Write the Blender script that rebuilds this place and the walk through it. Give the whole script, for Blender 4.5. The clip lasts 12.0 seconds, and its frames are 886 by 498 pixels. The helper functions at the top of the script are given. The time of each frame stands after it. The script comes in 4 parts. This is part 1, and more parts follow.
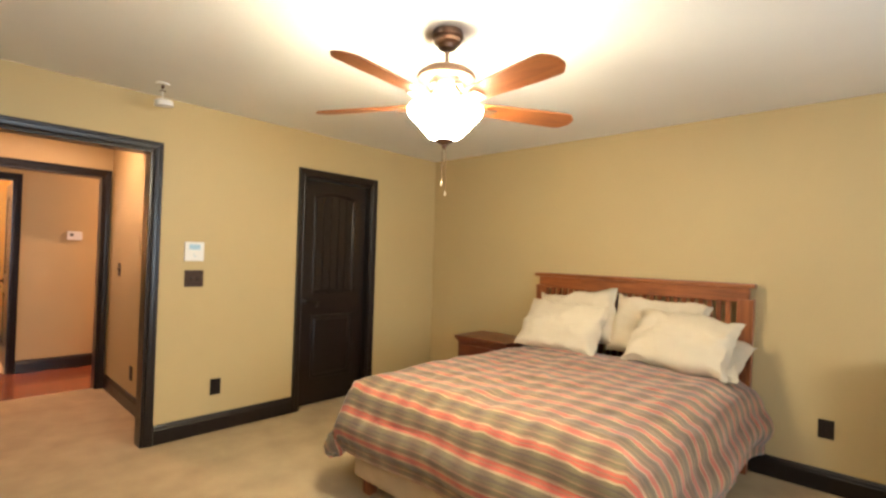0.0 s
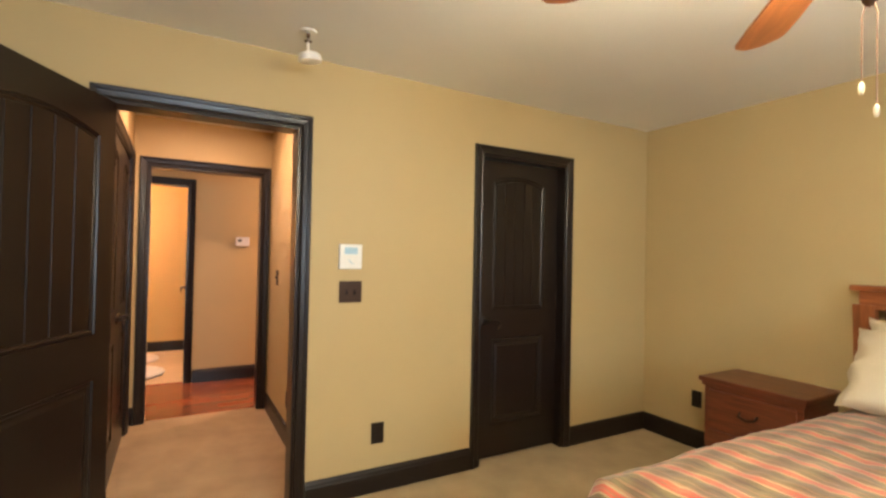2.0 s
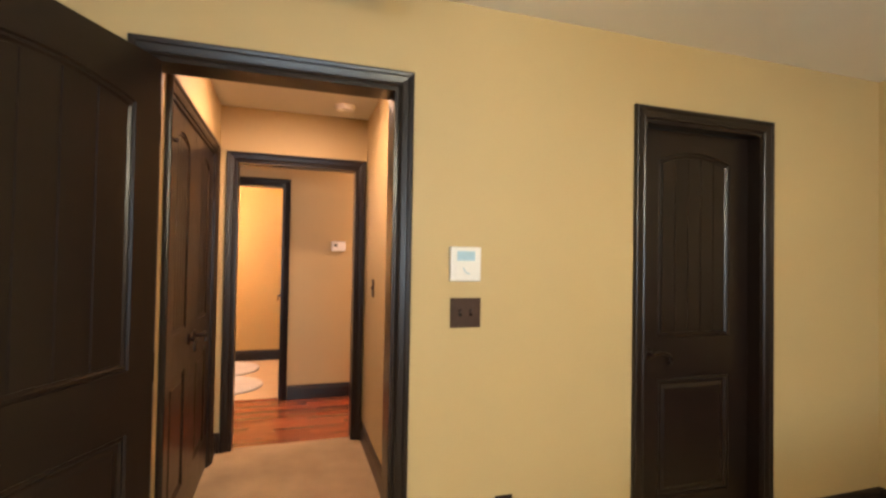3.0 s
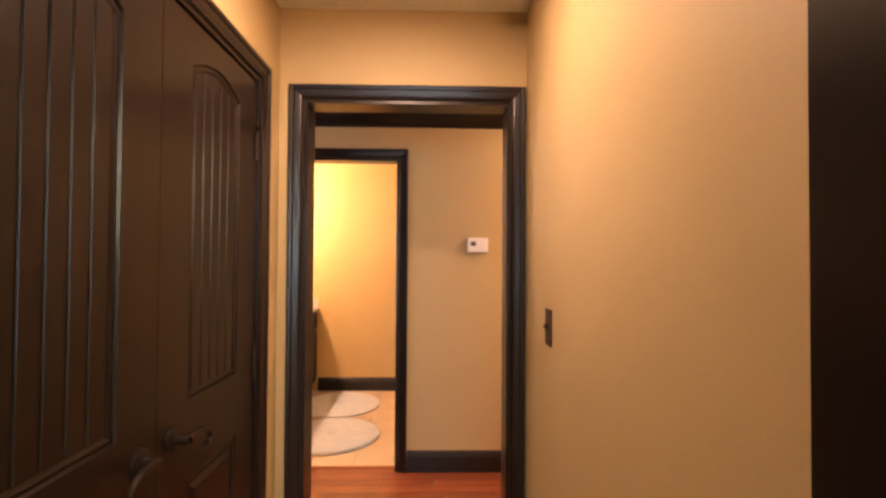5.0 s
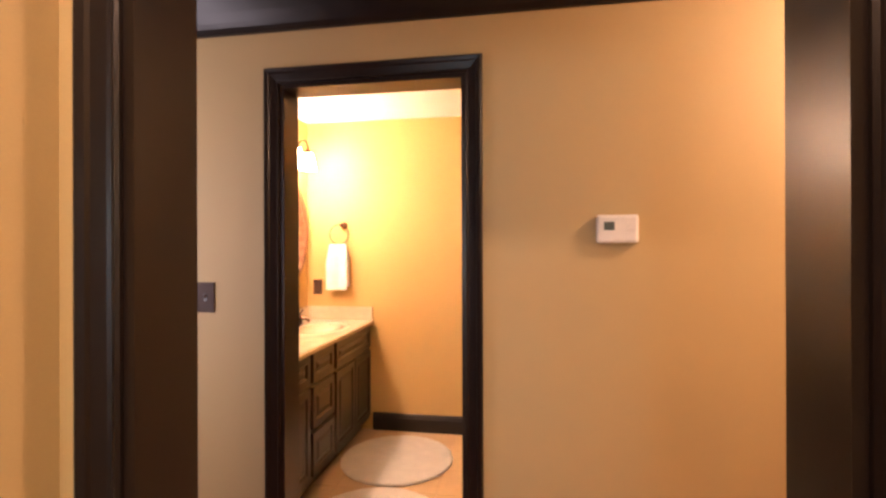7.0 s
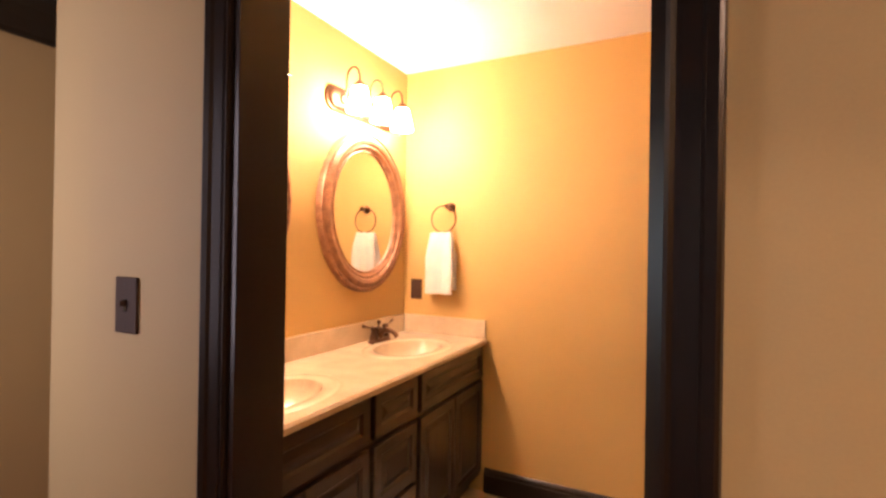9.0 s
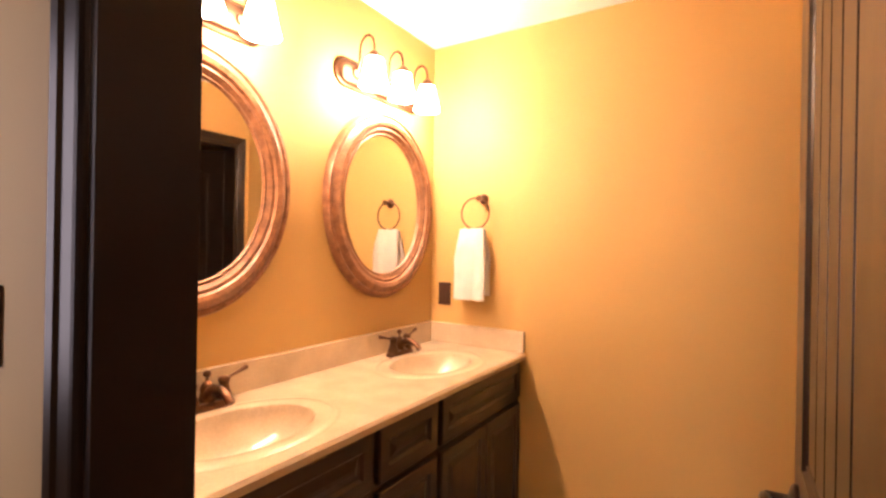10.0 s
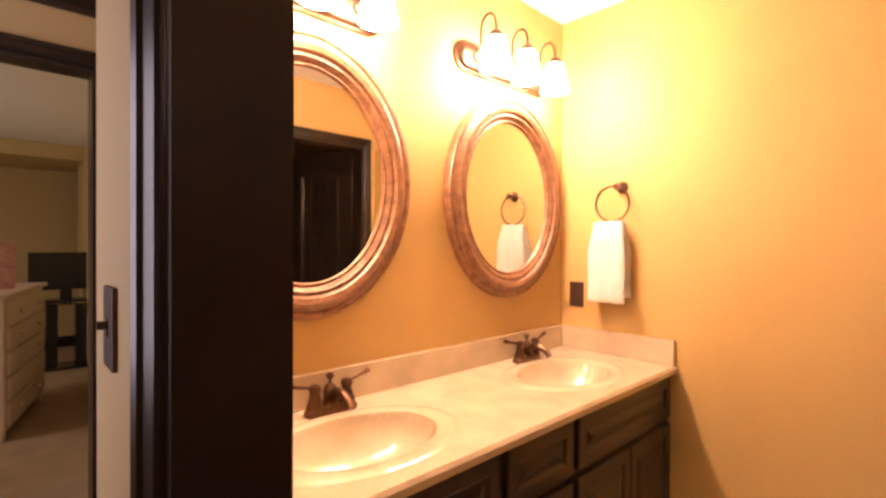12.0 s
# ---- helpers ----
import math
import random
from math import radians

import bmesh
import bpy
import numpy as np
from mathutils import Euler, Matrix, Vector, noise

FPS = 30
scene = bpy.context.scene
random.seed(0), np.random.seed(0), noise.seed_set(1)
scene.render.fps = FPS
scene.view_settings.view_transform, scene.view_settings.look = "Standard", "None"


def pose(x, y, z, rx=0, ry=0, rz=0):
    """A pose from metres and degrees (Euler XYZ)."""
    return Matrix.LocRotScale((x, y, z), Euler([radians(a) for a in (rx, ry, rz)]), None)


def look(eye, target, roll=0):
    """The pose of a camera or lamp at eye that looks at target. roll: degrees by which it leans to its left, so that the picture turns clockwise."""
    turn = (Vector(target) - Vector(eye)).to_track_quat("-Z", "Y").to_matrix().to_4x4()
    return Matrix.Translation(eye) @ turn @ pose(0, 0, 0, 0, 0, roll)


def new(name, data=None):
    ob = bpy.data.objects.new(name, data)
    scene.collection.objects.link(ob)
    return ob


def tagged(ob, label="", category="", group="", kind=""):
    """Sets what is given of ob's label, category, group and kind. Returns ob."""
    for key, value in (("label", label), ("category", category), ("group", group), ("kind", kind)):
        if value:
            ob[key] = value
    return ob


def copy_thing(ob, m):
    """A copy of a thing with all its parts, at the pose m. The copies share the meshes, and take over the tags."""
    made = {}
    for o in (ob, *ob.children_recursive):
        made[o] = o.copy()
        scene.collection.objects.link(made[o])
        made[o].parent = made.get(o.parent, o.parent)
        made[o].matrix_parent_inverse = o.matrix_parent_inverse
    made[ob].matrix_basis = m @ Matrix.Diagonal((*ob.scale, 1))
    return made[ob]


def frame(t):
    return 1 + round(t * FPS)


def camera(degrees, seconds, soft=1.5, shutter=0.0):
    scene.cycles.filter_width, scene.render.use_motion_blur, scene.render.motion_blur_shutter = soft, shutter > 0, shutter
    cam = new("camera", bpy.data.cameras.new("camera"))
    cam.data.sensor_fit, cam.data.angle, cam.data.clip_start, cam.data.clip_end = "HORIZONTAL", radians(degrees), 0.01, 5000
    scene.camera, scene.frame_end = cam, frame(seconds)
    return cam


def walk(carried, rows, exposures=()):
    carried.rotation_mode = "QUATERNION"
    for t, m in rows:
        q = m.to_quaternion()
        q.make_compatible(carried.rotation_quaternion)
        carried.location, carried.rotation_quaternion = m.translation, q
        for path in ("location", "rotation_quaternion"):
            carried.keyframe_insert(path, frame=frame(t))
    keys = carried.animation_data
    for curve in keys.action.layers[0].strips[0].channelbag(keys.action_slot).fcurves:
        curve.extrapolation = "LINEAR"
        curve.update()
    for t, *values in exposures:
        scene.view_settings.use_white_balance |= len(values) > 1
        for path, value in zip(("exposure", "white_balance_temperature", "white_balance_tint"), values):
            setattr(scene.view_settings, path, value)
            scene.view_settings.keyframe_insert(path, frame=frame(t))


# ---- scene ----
cam = camera(85.8, 12.0, soft=2.7)
PATH = [
    (0, (0.365, 0.364, 1.385), (-1.004, 1.821, 1.415), 1.8),
    (0.5, (0.192, 0.464, 1.383), (-1.261, 1.837, 1.422), 1.5),
    (1, (-0.063, 0.603, 1.385), (-1.622, 1.857, 1.411), 0.9),
    (1.5, (-0.383, 0.713, 1.373), (-2.041, 1.832, 1.402), 0.9),
    (2, (-0.762, 0.807, 1.38), (-2.507, 1.784, 1.407), 1.2),
    (2.5, (-1.148, 0.922, 1.387), (-2.981, 1.721, 1.419), 0.8),
    (3, (-1.542, 0.99, 1.384), (-3.447, 1.597, 1.423), 1.0),
    (3.5, (-1.975, 1.052, 1.395), (-3.93, 1.476, 1.426), 1.4),
    (3.7, (-2.155, 1.061, 1.399), (-4.117, 1.446, 1.422), 1.1),
    (5.5, (-3.601, 1.165, 1.399), (-5.599, 1.088, 1.443), 0.2),
    (6, (-3.969, 1.171, 1.401), (-5.963, 1.017, 1.437), -0.2),
    (6.5, (-4.31, 1.132, 1.428), (-6.298, 0.916, 1.449), -0.2),
    (7, (-4.658, 1.12, 1.417), (-6.631, 0.79, 1.419), -0.2),
    (7.2, (-4.785, 1.121, 1.401), (-6.746, 0.726, 1.415), 0.1),
    (9, (-5.766, 0.940, 1.358), (-7.551, 0.037, 1.363), 0.9),
    (9.5, (-5.982, 0.861, 1.360), (-7.722, -0.124, 1.353), 0.8),
    (10, (-6.126, 0.832, 1.354), (-7.819, -0.234, 1.356), 1),
    (10.5, (-6.210, 0.807, 1.351), (-7.837, -0.356, 1.364), 1.3),
    (11, (-6.253, 0.778, 1.349), (-7.813, -0.473, 1.349), 1.5),
    (11.5, (-6.276, 0.766, 1.361), (-7.751, -0.584, 1.330), 1),
    (12, (-6.250, 0.718, 1.353), (-7.618, -0.741, 1.336), 0.3),
]
walk(cam, [(t, look(eye, target, roll)) for t, eye, target, roll in PATH],
     exposures=((0.0, 0.0), (3.5, 0.0), (5.5, 0.1), (7.0, 0.05), (9.0, -0.42), (10.0, -0.43), (12.0, -0.35)))

# ---------------- world and light ----------------
world = bpy.data.worlds.new("world")
scene.world = world
world.use_nodes = True
wn = world.node_tree.nodes
sky = wn.new("ShaderNodeTexSky")
sky.sky_type, sky.sun_disc, sky.sun_elevation, sky.sun_rotation = "NISHITA", False, radians(35), radians(120)
wn["Background"].inputs[1].default_value = 0.12
world.node_tree.links.new(sky.outputs[0], wn["Background"].inputs[0])


def opening_light(name, m, w, h, power, colour):
    li = bpy.data.lights.new(name, "AREA")
    li.shape, li.size, li.size_y, li.energy, li.color = "RECTANGLE", w, h, power, colour
    ob = new(name, li)
    ob.matrix_world = m
    return ob


# daylight in the two window openings that lie behind the walk
opening_light("daylight_and_fill", look((2.42, 1.1, 1.45), (0.0, 1.1, 3.0)), 1.5, 1.25, 112, (0.75, 0.86, 1.0))
opening_light("daylight_and_fill", look((-3.72, -4.0, 1.45), (-6.0, -4.0, 1.2)), 1.1, 1.2, 50, (1.0, 0.78, 0.60))
# invented fill lamp, not a known window: brightens the hall's south end
opening_light("daylight_and_fill", look((-5.30, -0.95, 1.45), (-7.0, -0.75, 1.3)), 0.7, 1.2, 22, (1.0, 0.84, 0.95))

BOWL_GLOW, BULB_GLOW, SHADE_GLOW, CAN_GLOW, HALL_GLOW = 162.0, 1400.0, 175.0, 500.0, 165.0
WARM, WARMER, AMBER = (1.0, 0.90, 0.65), (1.0, 0.665, 0.49), (1.0, 0.62, 0.44)


# ---------------- materials ----------------
def material(name, colour, rough=0.6, metal=0.0, spec=0.5, vary=0.12, scale=3.0, fine=60.0, bump=0.1, dist=0.003, tint=None, per_object=0.0, coat=0.0):
    """Colour with cloudy variation and fine grain, relief from both, roughness varied a little."""
    m = bpy.data.materials.new(name)
    m.use_nodes = True
    n, l = m.node_tree.nodes, m.node_tree.links
    b = n["Principled BSDF"]
    b.inputs["Metallic"].default_value = metal
    b.inputs["Specular IOR Level"].default_value = spec
    b.inputs["Coat Weight"].default_value = coat
    tc = n.new("ShaderNodeTexCoord")
    big, small = n.new("ShaderNodeTexNoise"), n.new("ShaderNodeTexNoise")
    big.inputs["Scale"].default_value, small.inputs["Scale"].default_value = scale, fine
    big.inputs["Detail"].default_value, small.inputs["Detail"].default_value = 4, 3
    l.new(tc.outputs["Object"], big.inputs["Vector"])
    l.new(tc.outputs["Object"], small.inputs["Vector"])
    ramp = n.new("ShaderNodeValToRGB")
    lo = [max(0, c * (1 - vary)) for c in colour]
    hi = tint if tint else [min(1, c * (1 + vary)) for c in colour]
    ramp.color_ramp.elements[0].color, ramp.color_ramp.elements[1].color = (*lo, 1), (*hi, 1)
    ramp.color_ramp.elements[0].position, ramp.color_ramp.elements[1].position = 0.3, 0.7
    mixv = n.new("ShaderNodeMix")
    mixv.inputs[0].default_value = 0.35
    l.new(big.outputs[0], mixv.inputs[2])
    l.new(small.outputs[0], mixv.inputs[3])
    last = mixv.outputs[0]
    if per_object:
        info, add = n.new("ShaderNodeObjectInfo"), n.new("ShaderNodeMath")
        add.operation = "MULTIPLY_ADD"
        add.inputs[1].default_value = per_object
        l.new(info.outputs["Random"], add.inputs[0])
        l.new(last, add.inputs[2])
        last = add.outputs[0]
    l.new(last, ramp.inputs[0])
    l.new(ramp.outputs[0], b.inputs["Base Color"])
    rr = n.new("ShaderNodeMapRange")
    rr.inputs[3].default_value, rr.inputs[4].default_value = max(0.02, rough - 0.06), min(1, rough + 0.06)
    l.new(big.outputs[0], rr.inputs[0])
    l.new(rr.outputs[0], b.inputs["Roughness"])
    bp = n.new("ShaderNodeBump")
    bp.inputs["Strength"].default_value, bp.inputs["Distance"].default_value = bump, dist
    l.new(small.outputs[0], bp.inputs["Height"])
    l.new(bp.outputs[0], b.inputs["Normal"])
    return m


def wood(name, dark, light, axis=0, rough=0.35, stretch=14.0, per_object=0.0, coat=0.0, scale=4.0):
    """Grain drawn out along one axis of the object."""
    m = bpy.data.materials.new(name)
    m.use_nodes = True
    n, l = m.node_tree.nodes, m.node_tree.links
    b = n["Principled BSDF"]
    tc, mp = n.new("ShaderNodeTexCoord"), n.new("ShaderNodeMapping")
    s = [stretch] * 3
    s[axis] = 1.0
    mp.inputs["Scale"].default_value = s
    l.new(tc.outputs["Object"], mp.inputs[0])
    g, k = n.new("ShaderNodeTexNoise"), n.new("ShaderNodeTexNoise")
    g.inputs["Scale"].default_value, g.inputs["Detail"].default_value, g.inputs["Distortion"].default_value = scale, 6, 0.8
    k.inputs["Scale"].default_value = 2.0
    l.new(mp.outputs[0], g.inputs["Vector"])
    l.new(tc.outputs["Object"], k.inputs["Vector"])
    mix = n.new("ShaderNodeMix")
    mix.inputs[0].default_value = 0.35
    l.new(g.outputs[0], mix.inputs[2])
    l.new(k.outputs[0], mix.inputs[3])
    last = mix.outputs[0]
    if per_object:
        info, add = n.new("ShaderNodeObjectInfo"), n.new("ShaderNodeMath")
        add.operation = "MULTIPLY_ADD"
        add.inputs[1].default_value = per_object
        l.new(info.outputs["Random"], add.inputs[0])
        l.new(last, add.inputs[2])
        last = add.outputs[0]
    ramp = n.new("ShaderNodeValToRGB")
    ramp.color_ramp.elements[0].color, ramp.color_ramp.elements[1].color = (*dark, 1), (*light, 1)
    ramp.color_ramp.elements[0].position, ramp.color_ramp.elements[1].position = 0.35, 0.68 + per_object * 0.6
    l.new(last, ramp.inputs[0])
    l.new(ramp.outputs[0], b.inputs["Base Color"])
    b.inputs["Roughness"].default_value = rough
    b.inputs["Coat Weight"].default_value = coat
    bp = n.new("ShaderNodeBump")
    bp.inputs["Strength"].default_value, bp.inputs["Distance"].default_value = 0.15, 0.001
    l.new(g.outputs[0], bp.inputs["Height"])
    l.new(bp.outputs[0], b.inputs["Normal"])
    return m


def glow(name, colour, strength):
    m = bpy.data.materials.new(name)
    m.use_nodes = True
    b = m.node_tree.nodes["Principled BSDF"]
    b.inputs["Base Color"].default_value = (0.85, 0.82, 0.76, 1)
    b.inputs["Roughness"].default_value = 0.25
    b.inputs["Emission Color"].default_value = (*colour, 1)
    b.inputs["Emission Strength"].default_value = strength
    return m


def striped_cloth():
    """Woven stripes across the cover: coral, cream and olive grey, with slubs and a faint plaid."""
    m = bpy.data.materials.new("striped_cotton")
    m.use_nodes = True
    n, l = m.node_tree.nodes, m.node_tree.links
    b = n["Principled BSDF"]
    uv, sep = n.new("ShaderNodeUVMap"), n.new("ShaderNodeSeparateXYZ")
    l.new(uv.outputs[0], sep.inputs[0])
    wob = n.new("ShaderNodeTexNoise")
    wob.inputs["Scale"].default_value = 3.0
    l.new(uv.outputs[0], wob.inputs["Vector"])
    add = n.new("ShaderNodeMath")
    add.operation = "MULTIPLY_ADD"
    add.inputs[1].default_value = 0.005
    l.new(wob.outputs[0], add.inputs[0])
    l.new(sep.outputs[1], add.inputs[2])
    div = n.new("ShaderNodeMath")
    div.operation = "DIVIDE"
    div.inputs[1].default_value = 0.128
    l.new(add.outputs[0], div.inputs[0])
    fr = n.new("ShaderNodeMath")
    fr.operation = "FRACT"
    l.new(div.outputs[0], fr.inputs[0])
    ramp = n.new("ShaderNodeValToRGB")
    r = ramp.color_ramp
    r.interpolation = "CONSTANT"
    coral, cream, olive, dusk, sand = (0.52, 0.110, 0.055, 1), (0.42, 0.29, 0.15, 1), (0.165, 0.120, 0.054, 1), (0.125, 0.088, 0.050, 1), (0.29, 0.165, 0.080, 1)
    stops = ((0, cream), (0.07, coral), (0.17, sand), (0.20, coral), (0.30, cream), (0.37, olive), (0.52, dusk), (0.60, olive), (0.74, sand), (0.80, olive), (0.94, sand))
    r.elements[0].color = cream
    r.elements[1].position, r.elements[1].color = stops[1]
    for p, c in stops[2:]:
        r.elements.new(p).color = c
    l.new(fr.outputs[0], ramp.inputs[0])
    weave = n.new("ShaderNodeTexNoise")
    mp = n.new("ShaderNodeMapping")
    mp.inputs["Scale"].default_value = (9, 160, 1)
    l.new(uv.outputs[0], mp.inputs[0])
    l.new(mp.outputs[0], weave.inputs["Vector"])
    weave.inputs["Scale"].default_value = 1.0
    hue = n.new("ShaderNodeMix")
    hue.data_type, hue.blend_type = "RGBA", "OVERLAY"
    hue.inputs[0].default_value = 0.5
    l.new(ramp.outputs[0], hue.inputs[6])
    l.new(weave.outputs[0], hue.inputs[7])
    plaid = n.new("ShaderNodeTexWave")
    plaid.inputs["Scale"].default_value, plaid.inputs["Distortion"].default_value = 2.1, 0.4
    l.new(uv.outputs[0], plaid.inputs["Vector"])
    tone = n.new("ShaderNodeMix")
    tone.data_type, tone.blend_type = "RGBA", "MULTIPLY"
    tone.inputs[7].default_value = (0.74, 0.62, 0.70, 1)
    l.new(plaid.outputs["Fac"], tone.inputs[0])
    l.new(hue.outputs[2], tone.inputs[6])
    l.new(tone.outputs[2], b.inputs["Base Color"])
    b.inputs["Roughness"].default_value = 0.8
    b.inputs["Sheen Weight"].default_value = 0.25
    lump = n.new("ShaderNodeTexNoise")
    lump.inputs["Scale"].default_value, lump.inputs["Detail"].default_value = 7.0, 4
    l.new(uv.outputs[0], lump.inputs["Vector"])
    bp = n.new("ShaderNodeBump")
    bp.inputs["Strength"].default_value, bp.inputs["Distance"].default_value = 0.5, 0.03
    l.new(lump.outputs[0], bp.inputs["Height"])
    l.new(bp.outputs[0], b.inputs["Normal"])
    return m


PAINT = material("ochre_wall_paint", (0.487, 0.360, 0.172), 0.62, vary=0.05, scale=1.2, fine=220, bump=0.12, dist=0.0015)
GOLD = material("golden_wall_paint", (0.53, 0.342, 0.118), 0.6, vary=0.05, scale=1.2, fine=220, bump=0.12, dist=0.0015)
CEIL = material("white_ceiling_paint", (0.78, 0.77, 0.74), 0.8, vary=0.03, scale=2, fine=160, bump=0.15, dist=0.002)
TRIM = material("dark_brown_gloss_paint", (0.013, 0.0078, 0.0058), 0.31, spec=0.36, vary=0.12, scale=9, fine=140, bump=0.03, dist=0.0004)
CARPET = material("beige_carpet", (0.50, 0.37, 0.215), 0.95, spec=0.1, vary=0.17, scale=4.5, fine=320, bump=0.9, dist=0.006)
CARPET2 = material("tan_carpet", (0.40, 0.29, 0.19), 0.95, spec=0.1, vary=0.18, scale=4.5, fine=320, bump=0.9, dist=0.006)
FLOORWOOD = wood("cherry_floor", (0.13, 0.030, 0.012), (0.34, 0.095, 0.035), 1, 0.22, 16, per_object=0.25, coat=0.3)
TILE = material("sand_floor_tile", (0.52, 0.36, 0.20), 0.35, vary=0.10, scale=6, fine=60, bump=0.05, per_object=0.12)
GROUT = material("grout", (0.42, 0.30, 0.18), 0.9, vary=0.15)
BEDWOOD = wood("cherry_bed_wood", (0.15, 0.040, 0.012), (0.34, 0.105, 0.030), 0, 0.35, 12)
BEDWOOD_UP = wood("cherry_bed_wood_upright", (0.15, 0.040, 0.012), (0.34, 0.105, 0.030), 2, 0.35, 12)
NIGHTWOOD = wood("red_brown_wood", (0.085, 0.020, 0.009), (0.20, 0.052, 0.020), 0, 0.35, 12)
BLADE = wood("fan_blade_wood", (0.20, 0.058, 0.016), (0.40, 0.13, 0.035), 0, 0.4, 10)
VANITY = wood("dark_vanity_wood", (0.014, 0.008, 0.005), (0.042, 0.022, 0.013), 2, 0.32, 10, coat=0.1)
VANITY_FLAT = wood("dark_vanity_wood_flat", (0.014, 0.008, 0.005), (0.042, 0.022, 0.013), 0, 0.32, 10, coat=0.1)
BRONZE = material("aged_bronze", (0.12, 0.065, 0.038), 0.34, metal=0.9, vary=0.35, scale=20, fine=150)
BLACKMETAL = material("oil_rubbed_bronze", (0.035, 0.025, 0.02), 0.35, metal=0.7, vary=0.3, scale=20)
FANMETAL = material("antique_bronze_fan", (0.17, 0.10, 0.065), 0.4, metal=0.75, vary=0.25, scale=15)
PEWTER = material("pale_pewter", (0.42, 0.40, 0.36), 0.4, metal=0.8, vary=0.1, scale=15)
PLATE = material("brown_switch_plate", (0.045, 0.021, 0.013), 0.5, spec=0.25, vary=0.15, scale=30)
WHITEPL = material("white_plastic", (0.78, 0.76, 0.73), 0.4, vary=0.04, scale=20)
LCD = material("pale_blue_display", (0.40, 0.58, 0.70), 0.25, vary=0.1, scale=40)
DARKLCD = material("grey_display", (0.10, 0.12, 0.11), 0.2, vary=0.1, scale=40)
LINEN = material("cream_cotton", (0.55, 0.46, 0.33), 0.85, vary=0.06, scale=6, fine=300, bump=0.25, dist=0.003)
TICKING = material("beige_box_spring_fabric", (0.45, 0.34, 0.22), 0.9, vary=0.1, scale=10, fine=300, bump=0.3)
TOWEL = material("white_terry", (0.80, 0.78, 0.74), 0.95, vary=0.06, scale=25, fine=420, bump=0.9, dist=0.006)
RUG = material("white_shag", (0.76, 0.72, 0.66), 0.95, vary=0.08, scale=14, fine=260, bump=1.0, dist=0.012)
MARBLE = material("cultured_marble", (0.54, 0.435, 0.305), 0.18, vary=0.16, scale=9, fine=150, bump=0.02, coat=0.4)
COPPERWOOD = material("antiqued_copper_frame", (0.20, 0.085, 0.040), 0.40, metal=0.2, vary=0.45, scale=26, fine=90, bump=0.2, tint=(0.36, 0.175, 0.09))
DRESSER = material("cream_painted_wood", (0.66, 0.56, 0.47), 0.45, vary=0.05, scale=6)
BLACKPL = material("black_plastic", (0.012, 0.012, 0.014), 0.2, vary=0.2, scale=20)
SOAP = material("red_soap_label", (0.75, 0.08, 0.10), 0.3, vary=0.1, scale=20)
PINK = material("pink_print", (0.75, 0.22, 0.24), 0.6, vary=0.4, scale=9, tint=(0.8, 0.6, 0.55))
BOWLGLASS = glow("lit_frosted_bowl", WARM, BOWL_GLOW)
SHADEGLASS = glow("lit_frosted_shade", WARMER, SHADE_GLOW)
BULBGLASS = glow("lit_bulb", WARM, BULB_GLOW)
CANGLASS = glow("lit_recessed_lens", AMBER, CAN_GLOW)
HALLGLASS = glow("lit_hall_globe", AMBER, HALL_GLOW)

MIRROR = bpy.data.materials.new("mirror_glass")
MIRROR.use_nodes = True
_b = MIRROR.node_tree.nodes["Principled BSDF"]
_b.inputs["Metallic"].default_value, _b.inputs["Roughness"].default_value = 1.0, 0.01
_b.inputs["Base Color"].default_value = (0.90, 0.90, 0.88, 1)
GLASS = bpy.data.materials.new("clear_glass")
GLASS.use_nodes = True
_b = GLASS.node_tree.nodes["Principled BSDF"]
_b.inputs["Transmission Weight"].default_value, _b.inputs["Roughness"].default_value = 1.0, 0.02
_b.inputs["Base Color"].default_value = (0.75, 0.92, 0.88, 1)


# ---------------- mesh helpers ----------------
def box(bm, x0, x1, y0, y1, z0, z1, bevel=0.0):
    vs = [bm.verts.new((x, y, z)) for z in (z0, z1) for x, y in ((x0, y0), (x1, y0), (x1, y1), (x0, y1))]
    fs = [bm.faces.new([vs[i] for i in q]) for q in ((3, 2, 1, 0), (4, 5, 6, 7), (0, 1, 5, 4), (1, 2, 6, 5), (2, 3, 7, 6), (3, 0, 4, 7))]
    if bevel:
        es = list({e for f in fs for e in f.edges})
        bmesh.ops.bevel(bm, geom=es, offset=bevel, segments=2, affect="EDGES", profile=0.6)
    return bm


def boxm(*args):
    bm = bmesh.new()
    return box(bm, *args)


def lathe(profile, steps=32, centre=(0, 0, 0), bm=None, axis="z", squash=1.0):
    """A turned body from (radius, height) pairs."""
    bm = bm or bmesh.new()
    rings = []
    for r, h in profile:
        ring = []
        for i in range(steps):
            a = 2 * math.pi * i / steps
            p = (r * math.cos(a), r * squash * math.sin(a), h)
            if axis == "x":
                p = (p[2], p[0], p[1])
            elif axis == "y":
                p = (p[0], p[2], p[1])
            ring.append(bm.verts.new([c + q for c, q in zip(centre, p)]))
        rings.append(ring)
    for a, b in zip(rings, rings[1:]):
        for i in range(steps):
            j = (i + 1) % steps
            bm.faces.new((a[i], a[j], b[j], b[i]))
    for ring in (rings[0], rings[-1]):
        if (ring[0].co - ring[steps // 2].co).length > 1e-4:
            bm.faces.new(ring)
    bmesh.ops.remove_doubles(bm, verts=bm.verts, dist=1e-6)
    bmesh.ops.recalc_face_normals(bm, faces=bm.faces)
    return bm


